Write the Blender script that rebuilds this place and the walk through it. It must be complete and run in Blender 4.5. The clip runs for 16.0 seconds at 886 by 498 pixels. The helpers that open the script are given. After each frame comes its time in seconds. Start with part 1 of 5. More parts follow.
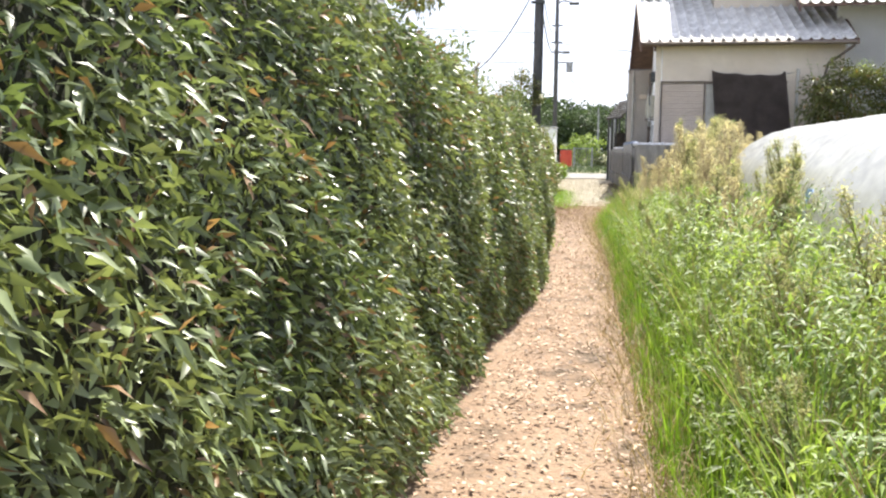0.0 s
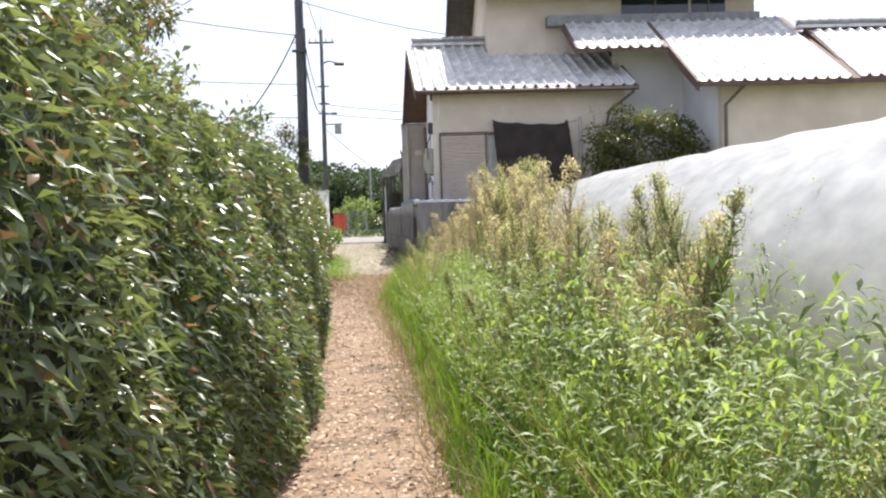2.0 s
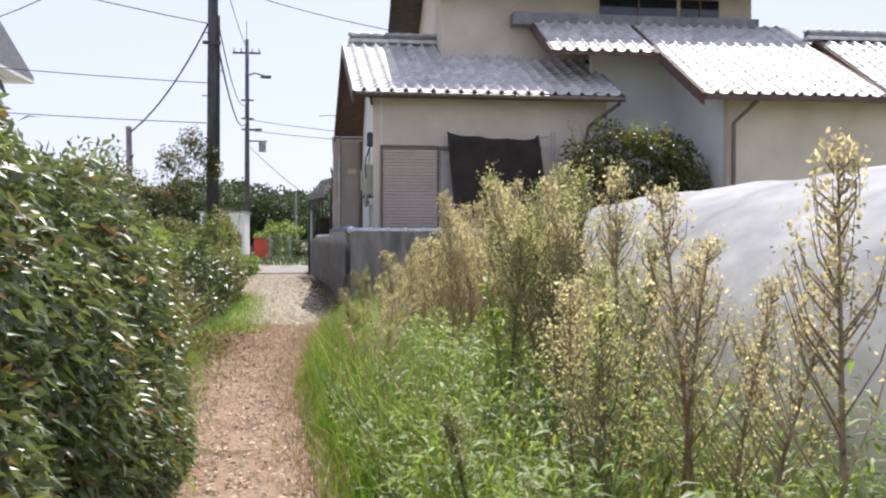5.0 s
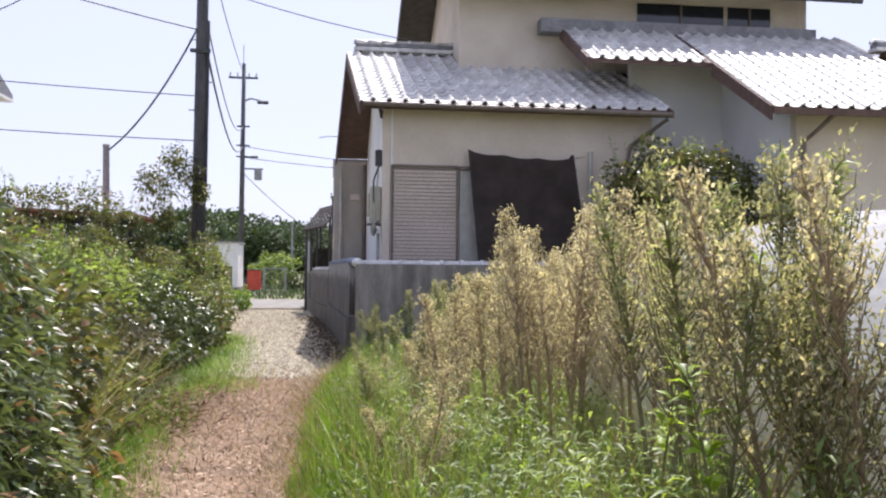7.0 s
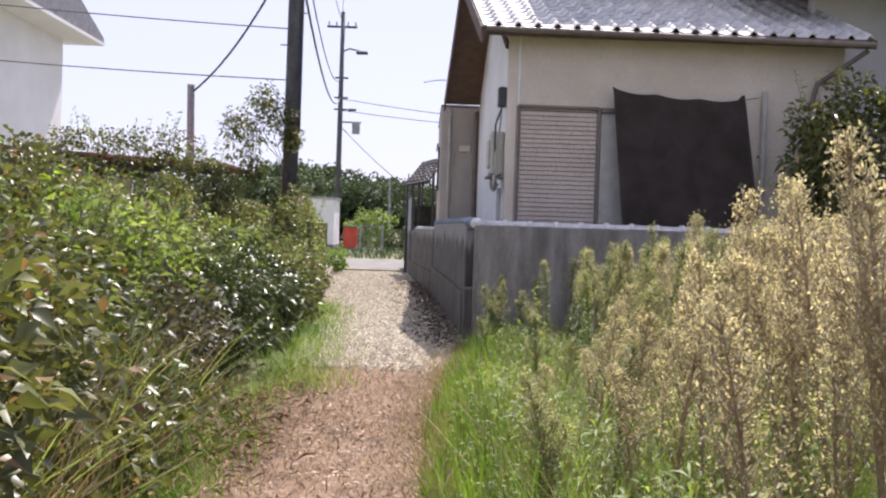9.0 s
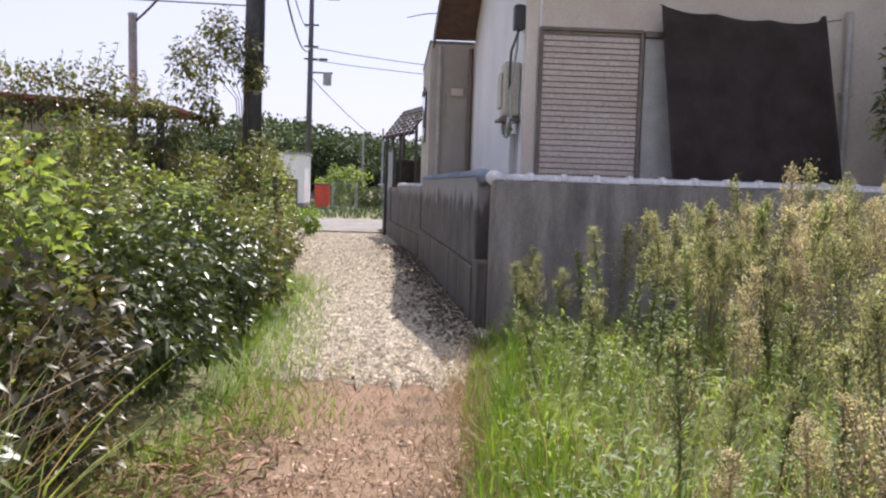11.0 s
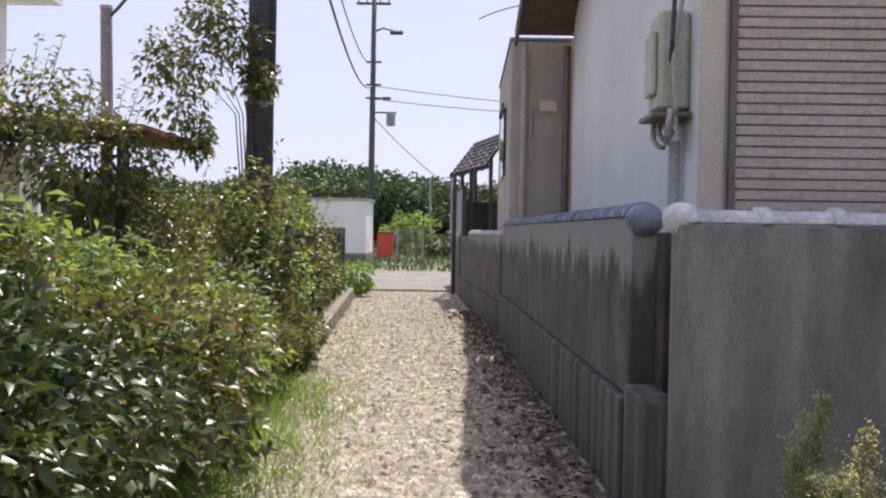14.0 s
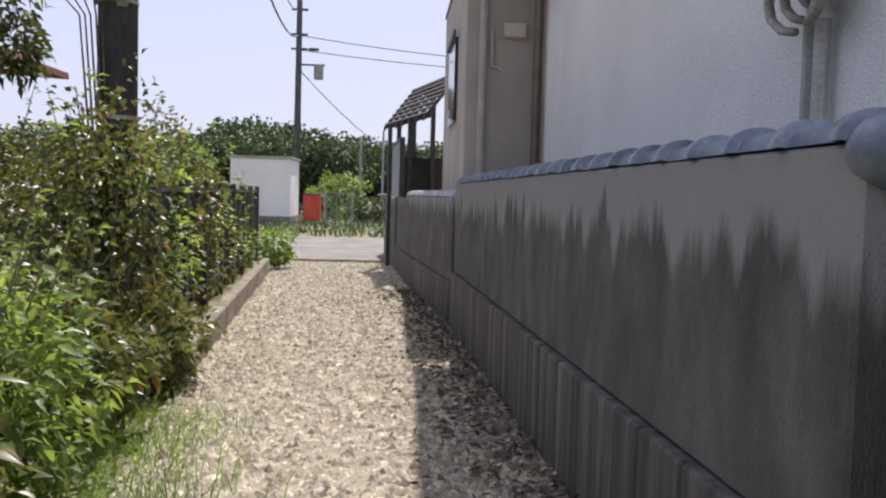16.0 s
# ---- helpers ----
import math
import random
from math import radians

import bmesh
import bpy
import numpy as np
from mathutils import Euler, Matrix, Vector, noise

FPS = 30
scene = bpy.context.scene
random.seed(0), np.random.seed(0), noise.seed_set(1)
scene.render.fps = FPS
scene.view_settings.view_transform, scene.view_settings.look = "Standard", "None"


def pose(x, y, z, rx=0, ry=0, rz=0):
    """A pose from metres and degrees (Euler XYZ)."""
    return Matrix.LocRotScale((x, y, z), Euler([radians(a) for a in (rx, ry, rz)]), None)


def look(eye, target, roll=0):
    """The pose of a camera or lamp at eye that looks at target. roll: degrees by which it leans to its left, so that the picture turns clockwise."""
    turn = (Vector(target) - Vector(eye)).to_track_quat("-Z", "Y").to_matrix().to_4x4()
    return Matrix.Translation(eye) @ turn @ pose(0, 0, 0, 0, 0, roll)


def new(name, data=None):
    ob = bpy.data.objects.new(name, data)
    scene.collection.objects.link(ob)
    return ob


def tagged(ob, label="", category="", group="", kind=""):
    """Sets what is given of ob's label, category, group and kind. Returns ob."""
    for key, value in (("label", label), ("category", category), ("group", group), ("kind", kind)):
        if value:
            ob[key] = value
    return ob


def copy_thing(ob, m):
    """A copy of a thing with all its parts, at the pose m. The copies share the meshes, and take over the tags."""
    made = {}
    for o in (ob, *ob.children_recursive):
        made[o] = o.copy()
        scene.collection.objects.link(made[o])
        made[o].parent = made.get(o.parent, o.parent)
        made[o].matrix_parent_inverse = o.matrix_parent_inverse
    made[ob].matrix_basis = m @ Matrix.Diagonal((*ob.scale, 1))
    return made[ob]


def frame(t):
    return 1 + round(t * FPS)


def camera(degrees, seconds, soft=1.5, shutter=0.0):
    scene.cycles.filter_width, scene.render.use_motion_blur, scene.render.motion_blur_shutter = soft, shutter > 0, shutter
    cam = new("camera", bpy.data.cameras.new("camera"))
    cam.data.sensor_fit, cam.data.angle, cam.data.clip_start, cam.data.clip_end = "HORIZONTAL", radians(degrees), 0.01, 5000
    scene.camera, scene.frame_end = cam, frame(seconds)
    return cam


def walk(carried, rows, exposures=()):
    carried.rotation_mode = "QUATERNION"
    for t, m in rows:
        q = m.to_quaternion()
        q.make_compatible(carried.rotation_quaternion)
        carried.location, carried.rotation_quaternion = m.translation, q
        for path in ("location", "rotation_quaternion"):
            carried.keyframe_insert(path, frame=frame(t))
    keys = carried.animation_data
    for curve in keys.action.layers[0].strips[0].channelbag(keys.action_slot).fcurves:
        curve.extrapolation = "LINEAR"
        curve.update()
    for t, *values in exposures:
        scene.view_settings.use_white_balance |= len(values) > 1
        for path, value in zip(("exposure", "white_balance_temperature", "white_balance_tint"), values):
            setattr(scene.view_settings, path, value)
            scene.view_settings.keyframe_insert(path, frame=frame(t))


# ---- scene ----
cam = camera(51.8, 16.0, 2.2)
PATH = [
    (0, (0.989, -2.405, 1.32), (0.58, -0.46, 1.1), 0.5),
    (0.5, (1.002, -1.732, 1.311), (0.79, 0.247, 1.117), -2.8),
    (1, (0.898, -0.98, 1.302), (0.874, 1.005, 1.065), -0.7),
    (1.5, (0.818, -0.097, 1.244), (0.902, 1.898, 1.121), -2.4),
    (2, (0.748, 0.695, 1.238), (0.822, 2.692, 1.155), -1.7),
    (2.5, (0.704, 1.4, 1.28), (0.912, 3.388, 1.211), -1.0),
    (3, (0.7, 2.133, 1.294), (0.913, 4.121, 1.245), -1.7),
    (3.5, (0.658, 2.786, 1.327), (1.039, 4.749, 1.311), -0.2),
    (4, (0.719, 3.483, 1.332), (1.057, 5.453, 1.298), -0.8),
    (4.2, (0.712, 3.783, 1.334), (0.99, 5.764, 1.317), 0.5),
    (6.3, (0.6, 6.695, 1.324), (0.789, 8.685, 1.282), -0.5),
    (6.5, (0.601, 6.895, 1.319), (0.79, 8.885, 1.345), 0.2),
    (7, (0.558, 7.519, 1.355), (0.803, 9.503, 1.402), 0.6),
    (7.5, (0.613, 8.151, 1.356), (0.789, 10.143, 1.401), -0.9),
    (8, (0.549, 8.831, 1.377), (0.718, 10.823, 1.317), 1.0),
    (8.5, (0.503, 9.577, 1.396), (0.58, 11.575, 1.35), -1.6),
    (9, (0.314, 10.166, 1.39), (0.357, 12.165, 1.344), 1.9),
    (11.3, (-0.01, 13.232, 1.359), (0.129, 15.222, 1.219), 1.8),
    (11.5, (-0.039, 13.505, 1.369), (0.148, 15.493, 1.25), 1.9),
    (12, (-0.04, 14.25, 1.386), (0.121, 16.243, 1.333), 1.3),
    (12.5, (-0.047, 14.974, 1.409), (0.204, 16.957, 1.344), 1.9),
    (13, (-0.007, 15.797, 1.401), (0.176, 17.789, 1.385), 0.9),
    (13.5, (-0.024, 16.578, 1.405), (0.121, 18.573, 1.408), 3.1),
    (14, (0.031, 17.407, 1.387), (-0.017, 19.406, 1.348), 1.0),
    (14.5, (-0.021, 18.12, 1.364), (-0.161, 20.113, 1.292), 1.5),
    (15, (0.008, 18.813, 1.352), (-0.192, 20.801, 1.25), -0.2),
    (15.5, (-0.088, 19.508, 1.353), (-0.147, 21.504, 1.241), 2.3),
    (16, (-0.09, 20.18, 1.34), (0.017, 22.174, 1.225), 1.6),
]
walk(cam, [(t, look(eye, target, roll)) for t, eye, target, roll in PATH], [(0, 1.8, 6500, 9), (1, 1.65, 6500, 9), (2, 1.45, 6400, 11), (4, 1.1, 6300, 14), (7, 1.12, 6200, 17), (9, 1.12, 6300, 20), (13, 1.0, 6350, 19), (16, 0.85, 6300, 17)])

# ---------------- light ----------------
SUN_TO = Vector((0.14, 0.63, 1.0)).normalized()
sun_el = math.asin(SUN_TO.z)
world = bpy.data.worlds.new("sky")
scene.world = world
world.use_nodes = True
wn, wl = world.node_tree.nodes, world.node_tree.links
sky = wn.new("ShaderNodeTexSky")
sky.sky_type = "NISHITA"
sky.sun_disc = False
sky.sun_elevation = sun_el
sky.sun_rotation = math.atan2(SUN_TO.x, SUN_TO.y)
sky.air_density, sky.dust_density, sky.ozone_density = 1.0, 1.5, 1.5
# summer haze: an even pale veil over the clear sky
haze = wn.new("ShaderNodeMix")
haze.data_type = "RGBA"
haze.inputs["Factor"].default_value = 0.88
haze.inputs["B"].default_value = (2.4, 2.5, 3.05, 1)
wl.new(sky.outputs[0], haze.inputs["A"])
wl.new(haze.outputs["Result"], wn["Background"].inputs[0])
wn["Background"].inputs[1].default_value = 0.15
sun_data = bpy.data.lights.new("sun", "SUN")
sun_data.energy, sun_data.angle, sun_data.color = 3.7, radians(0.5), (1.0, 0.94, 0.85)
sun_lamp = new("sun", sun_data)
sun_lamp.matrix_world = look(SUN_TO * 60, (0, 0, 0))

# ---------------- materials ----------------
def material(name, c1, c2, scale=8.0, rough=0.8, bump=0.2, metal=0.0, fine=60.0, c3=None, spec=0.5, stretch=(1, 1, 1), detail=6, island=0.0, objrand=0.0, trans=0.0, contrast=(0.35, 0.65)):
    m = bpy.data.materials.new(name)
    m.use_nodes = True
    n, l = m.node_tree.nodes, m.node_tree.links
    b = n["Principled BSDF"]
    b.inputs["Roughness"].default_value = rough
    b.inputs["Metallic"].default_value = metal
    b.inputs["Specular IOR Level"].default_value = spec
    geo = n.new("ShaderNodeNewGeometry")
    mp = n.new("ShaderNodeMapping")
    mp.inputs["Scale"].default_value = stretch
    l.new(geo.outputs["Position"], mp.inputs[0])
    t1 = n.new("ShaderNodeTexNoise")
    t1.inputs["Scale"].default_value, t1.inputs["Detail"].default_value, t1.inputs["Roughness"].default_value = scale, detail, 0.6
    l.new(mp.outputs[0], t1.inputs["Vector"])
    r = n.new("ShaderNodeValToRGB")
    r.color_ramp.elements[0].position, r.color_ramp.elements[1].position = contrast
    r.color_ramp.elements[0].color, r.color_ramp.elements[1].color = (*c1, 1), (*c2, 1)
    if c3:
        e = r.color_ramp.elements.new(sum(contrast) / 2)
        e.color = (*c3, 1)
    l.new(t1.outputs[0], r.inputs[0])
    t2 = n.new("ShaderNodeTexNoise")
    t2.inputs["Scale"].default_value, t2.inputs["Detail"].default_value = fine, 3
    l.new(mp.outputs[0], t2.inputs["Vector"])
    col = r.outputs[0]
    mul = n.new("ShaderNodeMix")
    mul.data_type, mul.blend_type = "RGBA", "MULTIPLY"
    mul.inputs["Factor"].default_value = 1.0
    g = n.new("ShaderNodeMapRange")
    g.inputs["From Min"].default_value, g.inputs["From Max"].default_value = 0.3, 0.7
    g.inputs["To Min"].default_value, g.inputs["To Max"].default_value = 0.78, 1.15
    l.new(t2.outputs[0], g.inputs["Value"])
    l.new(col, mul.inputs["A"])
    l.new(g.outputs[0], mul.inputs["B"])
    col = mul.outputs["Result"]
    for amount, source in ((island, geo.outputs["Random Per Island"]), (objrand, None)):
        if amount:
            if source is None:
                source = n.new("ShaderNodeObjectInfo").outputs["Random"]
            k = n.new("ShaderNodeMapRange")
            k.inputs["To Min"].default_value, k.inputs["To Max"].default_value = 1 - amount, 1 + amount
            l.new(source, k.inputs["Value"])
            x = n.new("ShaderNodeMix")
            x.data_type, x.blend_type = "RGBA", "MULTIPLY"
            x.inputs["Factor"].default_value = 1.0
            l.new(col, x.inputs["A"])
            l.new(k.outputs[0], x.inputs["B"])
            col = x.outputs["Result"]
    l.new(col, b.inputs["Base Color"])
    if bump:
        bp = n.new("ShaderNodeBump")
        bp.inputs["Strength"].default_value, bp.inputs["Distance"].default_value = bump, 0.02
        l.new(t2.outputs[0], bp.inputs["Height"])
        l.new(bp.outputs[0], b.inputs["Normal"])
    if trans:
        tr = n.new("ShaderNodeBsdfTranslucent")
        warm = n.new("ShaderNodeMix")
        warm.data_type, warm.blend_type = "RGBA", "MULTIPLY"
        warm.inputs["Factor"].default_value = 1.0
        warm.inputs["B"].default_value = (1.35, 1.3, 0.75, 1)
        l.new(col, warm.inputs["A"])
        l.new(warm.outputs["Result"], tr.inputs["Color"])
        sh = n.new("ShaderNodeMixShader")
        sh.inputs[0].default_value = trans
        l.new(b.outputs[0], sh.inputs[1])
        l.new(tr.outputs[0], sh.inputs[2])
        l.new(sh.outputs[0], n["Material Output"].inputs[0])
    return m


def leafy(name, dark, light, trans=0.35, rough=0.45, other=None):
    """A leaf material whose tone changes from leaf to leaf."""
    m = material(name, dark, light, 1.6, rough, 0.0, fine=9, trans=trans, island=0.45)
    n, l = m.node_tree.nodes, m.node_tree.links
    if other:
        ramp = next(x for x in n if x.type == "VALTORGB")
        noise_tex = ramp.inputs[0].links[0].from_socket
        geo = next(x for x in n if x.type == "NEW_GEOMETRY")
        mx = n.new("ShaderNodeMix")
        mx.data_type = "RGBA"
        gt = n.new("ShaderNodeMath")
        gt.operation = "GREATER_THAN"
        fr = n.new("ShaderNodeMath")
        fr.operation = "FRACT"
        m7 = n.new("ShaderNodeMath")
        m7.operation = "MULTIPLY"
        m7.inputs[1].default_value = 17.0
        l.new(geo.outputs["Random Per Island"], m7.inputs[0])
        l.new(m7.outputs[0], fr.inputs[0])
        l.new(fr.outputs[0], gt.inputs[0])
        gt.inputs[1].default_value = 1 - other[1]
        l.new(gt.outputs[0], mx.inputs["Factor"])
        target = [k.to_socket for k in ramp.outputs[0].links]
        l.new(ramp.outputs[0], mx.inputs["A"])
        mx.inputs["B"].default_value = (*other[0], 1)
        for s in target:
            l.new(mx.outputs["Result"], s)
    return m


M_GROUND = material("meadow_soil", (0.10, 0.12, 0.05), (0.25, 0.22, 0.12), 0.8, 0.95, 0.6, fine=30, c3=(0.17, 0.17, 0.08))
M_DIRT = material("dry_earth_path", (0.105, 0.072, 0.044), (0.25, 0.18, 0.118), 2.2, 0.95, 0.7, fine=45, c3=(0.25, 0.165, 0.105))
M_GRAVEL = material("gravel_bed", (0.30, 0.25, 0.17), (0.48, 0.42, 0.31), 5, 0.95, 0.9, fine=70, c3=(0.31, 0.27, 0.205))
M_PEBBLE = material("pebble", (0.33, 0.285, 0.20), (0.60, 0.54, 0.42), 9, 0.85, 0.2, fine=80, island=0.38)
M_ROAD = material("worn_asphalt", (0.15, 0.142, 0.128), (0.23, 0.22, 0.195), 1.2, 0.9, 0.4, fine=120)
M_LITTER = material("dry_leaf_litter", (0.2, 0.115, 0.065), (0.47, 0.35, 0.25), 7, 0.7, 0.0, fine=30, island=0.65)
M_RED_LITTER = material("red_dry_fronds", (0.13, 0.068, 0.036), (0.28, 0.16, 0.09), 7, 0.8, 0.0, fine=30, island=0.4)
M_HEDGE = leafy("hedge_leaf", (0.085, 0.122, 0.05), (0.21, 0.25, 0.115), 0.32, 0.36, ((0.24, 0.15, 0.08), 0.06))
# near-black: the shade deep in the hedge is put into this colour
M_HEDGE_SHADE = material("hedge_core_shade", (0.012, 0.014, 0.007), (0.03, 0.03, 0.014), 9, 0.95, 0.4)
M_SHRUB = leafy("shrub_leaf", (0.072, 0.09, 0.028), (0.17, 0.185, 0.06), 0.35, 0.38, ((0.24, 0.15, 0.07), 0.06))
M_DARKLEAF = leafy("dark_leaf", (0.042, 0.068, 0.02), (0.10, 0.13, 0.04), 0.2, 0.35)
M_FRESH = leafy("fresh_weed_leaf", (0.12, 0.19, 0.05), (0.25, 0.33, 0.10), 0.5, 0.5)
M_YOUNG = leafy("young_weed_leaf", (0.20, 0.32, 0.035), (0.34, 0.45, 0.06), 0.5, 0.45)
M_BRONZE = leafy("bronze_shrub_leaf", (0.06, 0.055, 0.035), (0.13, 0.12, 0.065), 0.25, 0.4)
M_GRASS = leafy("grass_blade", (0.09, 0.195, 0.02), (0.21, 0.32, 0.045), 0.42, 0.5)
M_DRYGRASS = leafy("dry_grass_blade", (0.22, 0.165, 0.095), (0.36, 0.28, 0.17), 0.3, 0.7)
M_SEED = leafy("seed_fluff", (0.43, 0.385, 0.285), (0.60, 0.55, 0.43), 0.5, 0.9)
M_SEEDGREEN = leafy("green_seed_spray", (0.29, 0.30, 0.17), (0.48, 0.47, 0.31), 0.5, 0.8)
M_STEMGREEN = material("weed_stem", (0.16, 0.15, 0.07), (0.26, 0.22, 0.12), 14, 0.8, 0.1)
M_STEMDRY = material("dry_weed_stem", (0.25, 0.18, 0.11), (0.40, 0.31, 0.20), 14, 0.85, 0.1)
M_BARK = material("bark", (0.09, 0.07, 0.05), (0.2, 0.16, 0.12), 14, 0.95, 0.6)
M_TREEFAR = leafy("far_tree_leaf", (0.035, 0.065, 0.025), (0.085, 0.125, 0.045), 0.2, 0.6)
M_CONC = material("weathered_block_wall", (0.14, 0.13, 0.116), (0.345, 0.325, 0.297), 2.3, 0.92, 0.45, fine=90, c3=(0.235, 0.22, 0.198), stretch=(2.2, 2.2, 0.5), contrast=(0.3, 0.72))
M_CONC_DARK = material("streaked_footing", (0.045, 0.042, 0.038), (0.24, 0.225, 0.2), 3.4, 0.92, 0.45, fine=90, c3=(0.11, 0.103, 0.092), stretch=(3.0, 3.0, 0.12), contrast=(0.3, 0.72))
M_KERB = material("kerb_concrete", (0.15, 0.12, 0.085), (0.3, 0.265, 0.21), 4, 0.92, 0.5, fine=70)
M_COPE_W = material("pale_coping_tile", (0.50, 0.50, 0.50), (0.68, 0.68, 0.67), 6, 0.38, 0.05, fine=40, objrand=0.06)
M_COPE_B = material("blue_grey_coping_tile", (0.13, 0.16, 0.21), (0.27, 0.305, 0.365), 6, 0.36, 0.08, fine=40, objrand=0.12)
M_TILE = material("silver_roof_tile", (0.46, 0.455, 0.445), (0.7, 0.69, 0.67), 3.5, 0.42, 0.1, fine=35, objrand=0.14, island=0.0)
M_TILE_J = material("silver_roof_tile_field", (0.46, 0.455, 0.445), (0.7, 0.69, 0.67), 3.5, 0.42, 0.1, fine=35, island=0.14)
M_RIDGE = material("ridge_tile_grey", (0.14, 0.14, 0.15), (0.26, 0.26, 0.27), 5, 0.5, 0.1, fine=35)
M_STUCCO = material("beige_stucco", (0.6, 0.525, 0.435), (0.71, 0.635, 0.535), 1.1, 0.95, 0.35, fine=140)
# darker, greyer copy of the beige stucco, with the rear block's shade in it
M_STUCCO_SHADED = material("shaded_stucco", (0.42, 0.385, 0.335), (0.53, 0.485, 0.425), 1.3, 0.95, 0.35, fine=140)
M_WHITE = material("white_plaster", (0.74, 0.74, 0.73), (0.84, 0.84, 0.83), 0.9, 0.9, 0.25, fine=110)
M_BROWNWOOD = material("brown_board", (0.085, 0.052, 0.042), (0.15, 0.09, 0.07), 5, 0.75, 0.2, fine=60)
M_DARKWOOD = material("dark_timber", (0.035, 0.03, 0.026), (0.075, 0.062, 0.052), 6, 0.7, 0.2, fine=50)
M_SHUTTER = material("beige_shutter_metal", (0.5, 0.425, 0.365), (0.58, 0.5, 0.435), 2, 0.5, 0.05, fine=30)
M_FRAME = material("bronze_aluminium", (0.13, 0.105, 0.085), (0.19, 0.155, 0.13), 6, 0.45, 0.05, metal=0.3)
M_TARP = material("dark_brown_cloth", (0.07, 0.056, 0.05), (0.105, 0.085, 0.077), 3, 0.95, 0.3, fine=160)
M_PLASTIC_BOX = material("beige_meter_box", (0.44, 0.42, 0.33), (0.53, 0.51, 0.42), 5, 0.5, 0.05)
M_PIPE = material("grey_pipe", (0.38, 0.37, 0.33), (0.48, 0.47, 0.43), 6, 0.5, 0.05)
M_DARKMETAL = material("dark_painted_metal", (0.03, 0.033, 0.035), (0.06, 0.064, 0.066), 7, 0.5, 0.1)
M_POLE = material("dark_utility_pole", (0.055, 0.055, 0.058), (0.10, 0.10, 0.104), 5, 0.75, 0.2, fine=40, stretch=(1, 1, 0.3))
M_GREYPOLE = material("weathered_grey_post", (0.22, 0.225, 0.235), (0.33, 0.335, 0.345), 5, 0.8, 0.2, fine=40)
M_CABLE = material("black_cable", (0.05, 0.05, 0.055), (0.08, 0.08, 0.085), 5, 0.6, 0.0)
M_RUST = material("rusty_red_roofing", (0.30, 0.10, 0.07), (0.46, 0.22, 0.15), 3, 0.8, 0.3)
M_RED = material("red_cabinet_paint", (0.50, 0.055, 0.03), (0.62, 0.09, 0.05), 3, 0.5, 0.05)
M_GLASS = material("dark_window_glass", (0.02, 0.022, 0.025), (0.03, 0.033, 0.036), 2, 0.08, 0.0, spec=0.7)
M_BLUE = material("faded_blue_sheet", (0.2, 0.36, 0.68), (0.36, 0.52, 0.8), 4, 0.5, 0.2)
M_PLASTIC = material("greenhouse_film", (0.43, 0.44, 0.46), (0.56, 0.57, 0.585), 1.3, 0.33, 0.15, fine=7, trans=0.35, stretch=(1, 0.5, 1))
M_TIN = material("grey_translucent_panel", (0.20, 0.22, 0.23), (0.30, 0.32, 0.33), 3, 0.5, 0.1)

def rain_wash(m, level, depth, pale):
    """A paler, ragged band under the coping where rain has not blackened the render."""
    n, l = m.node_tree.nodes, m.node_tree.links
    b = n["Principled BSDF"]
    old = b.inputs["Base Color"].links[0].from_socket
    geo = next(x for x in n if x.type == "NEW_GEOMETRY")
    sep = n.new("ShaderNodeSeparateXYZ")
    l.new(geo.outputs["Position"], sep.inputs[0])
    mp = n.new("ShaderNodeMapping")
    mp.inputs["Scale"].default_value = (4.5, 4.5, 0.55)
    l.new(geo.outputs["Position"], mp.inputs[0])
    t = n.new("ShaderNodeTexNoise")
    t.inputs["Scale"].default_value, t.inputs["Detail"].default_value = 1.5, 5
    l.new(mp.outputs[0], t.inputs["Vector"])
    edge = n.new("ShaderNodeMath")
    edge.operation = "MULTIPLY_ADD"
    edge.inputs[1].default_value, edge.inputs[2].default_value = -depth, -level + depth * 0.5
    l.new(t.outputs[0], edge.inputs[0])
    add = n.new("ShaderNodeMath")
    l.new(sep.outputs["Z"], add.inputs[0])
    l.new(edge.outputs[0], add.inputs[1])
    rng_node = n.new("ShaderNodeMapRange")
    rng_node.inputs["From Min"].default_value, rng_node.inputs["From Max"].default_value = -0.05, 0.06
    rng_node.inputs["To Max"].default_value = 0.8
    l.new(add.outputs[0], rng_node.inputs["Value"])
    mx = n.new("ShaderNodeMix")
    mx.data_type = "RGBA"
    l.new(rng_node.outputs[0], mx.inputs["Factor"])
    l.new(old, mx.inputs["A"])
    mx.inputs["B"].default_value = (*pale, 1)
    l.new(mx.outputs["Result"], b.inputs["Base Color"])


M_WASHED = material("rain_washed_block_wall", (0.07, 0.066, 0.062), (0.175, 0.167, 0.156), 2.3, 0.92, 0.45, fine=90, c3=(0.112, 0.107, 0.1), stretch=(2.0, 2.0, 0.9), contrast=(0.3, 0.72))
rain_wash(M_WASHED, 1.22, 0.75, (0.33, 0.325, 0.31))

# ---------------- mesh helpers ----------------
def part(name, bm, mat, parent=None, label="", smooth=False):
    me = bpy.data.meshes.new(name)
    bm.to_mesh(me)
    bm.free()
    me.materials.append(mat)
    if smooth:
        me.polygons.foreach_set("use_smooth", [True] * len(me.polygons))
    ob = new(name, me)
    if parent:
        ob.parent = parent
    if label:
        ob["label"] = label
    return ob


def raw(name, verts, faces, mat, parent=None, smooth=False):
    me = bpy.data.meshes.new(name)
    me.from_pydata(verts, [], faces)
    me.materials.append(mat)
    if smooth:
        me.polygons.foreach_set("use_smooth", [True] * len(me.polygons))
    me.update()
    ob = new(name, me)
    if parent:
        ob.parent = parent
    return ob


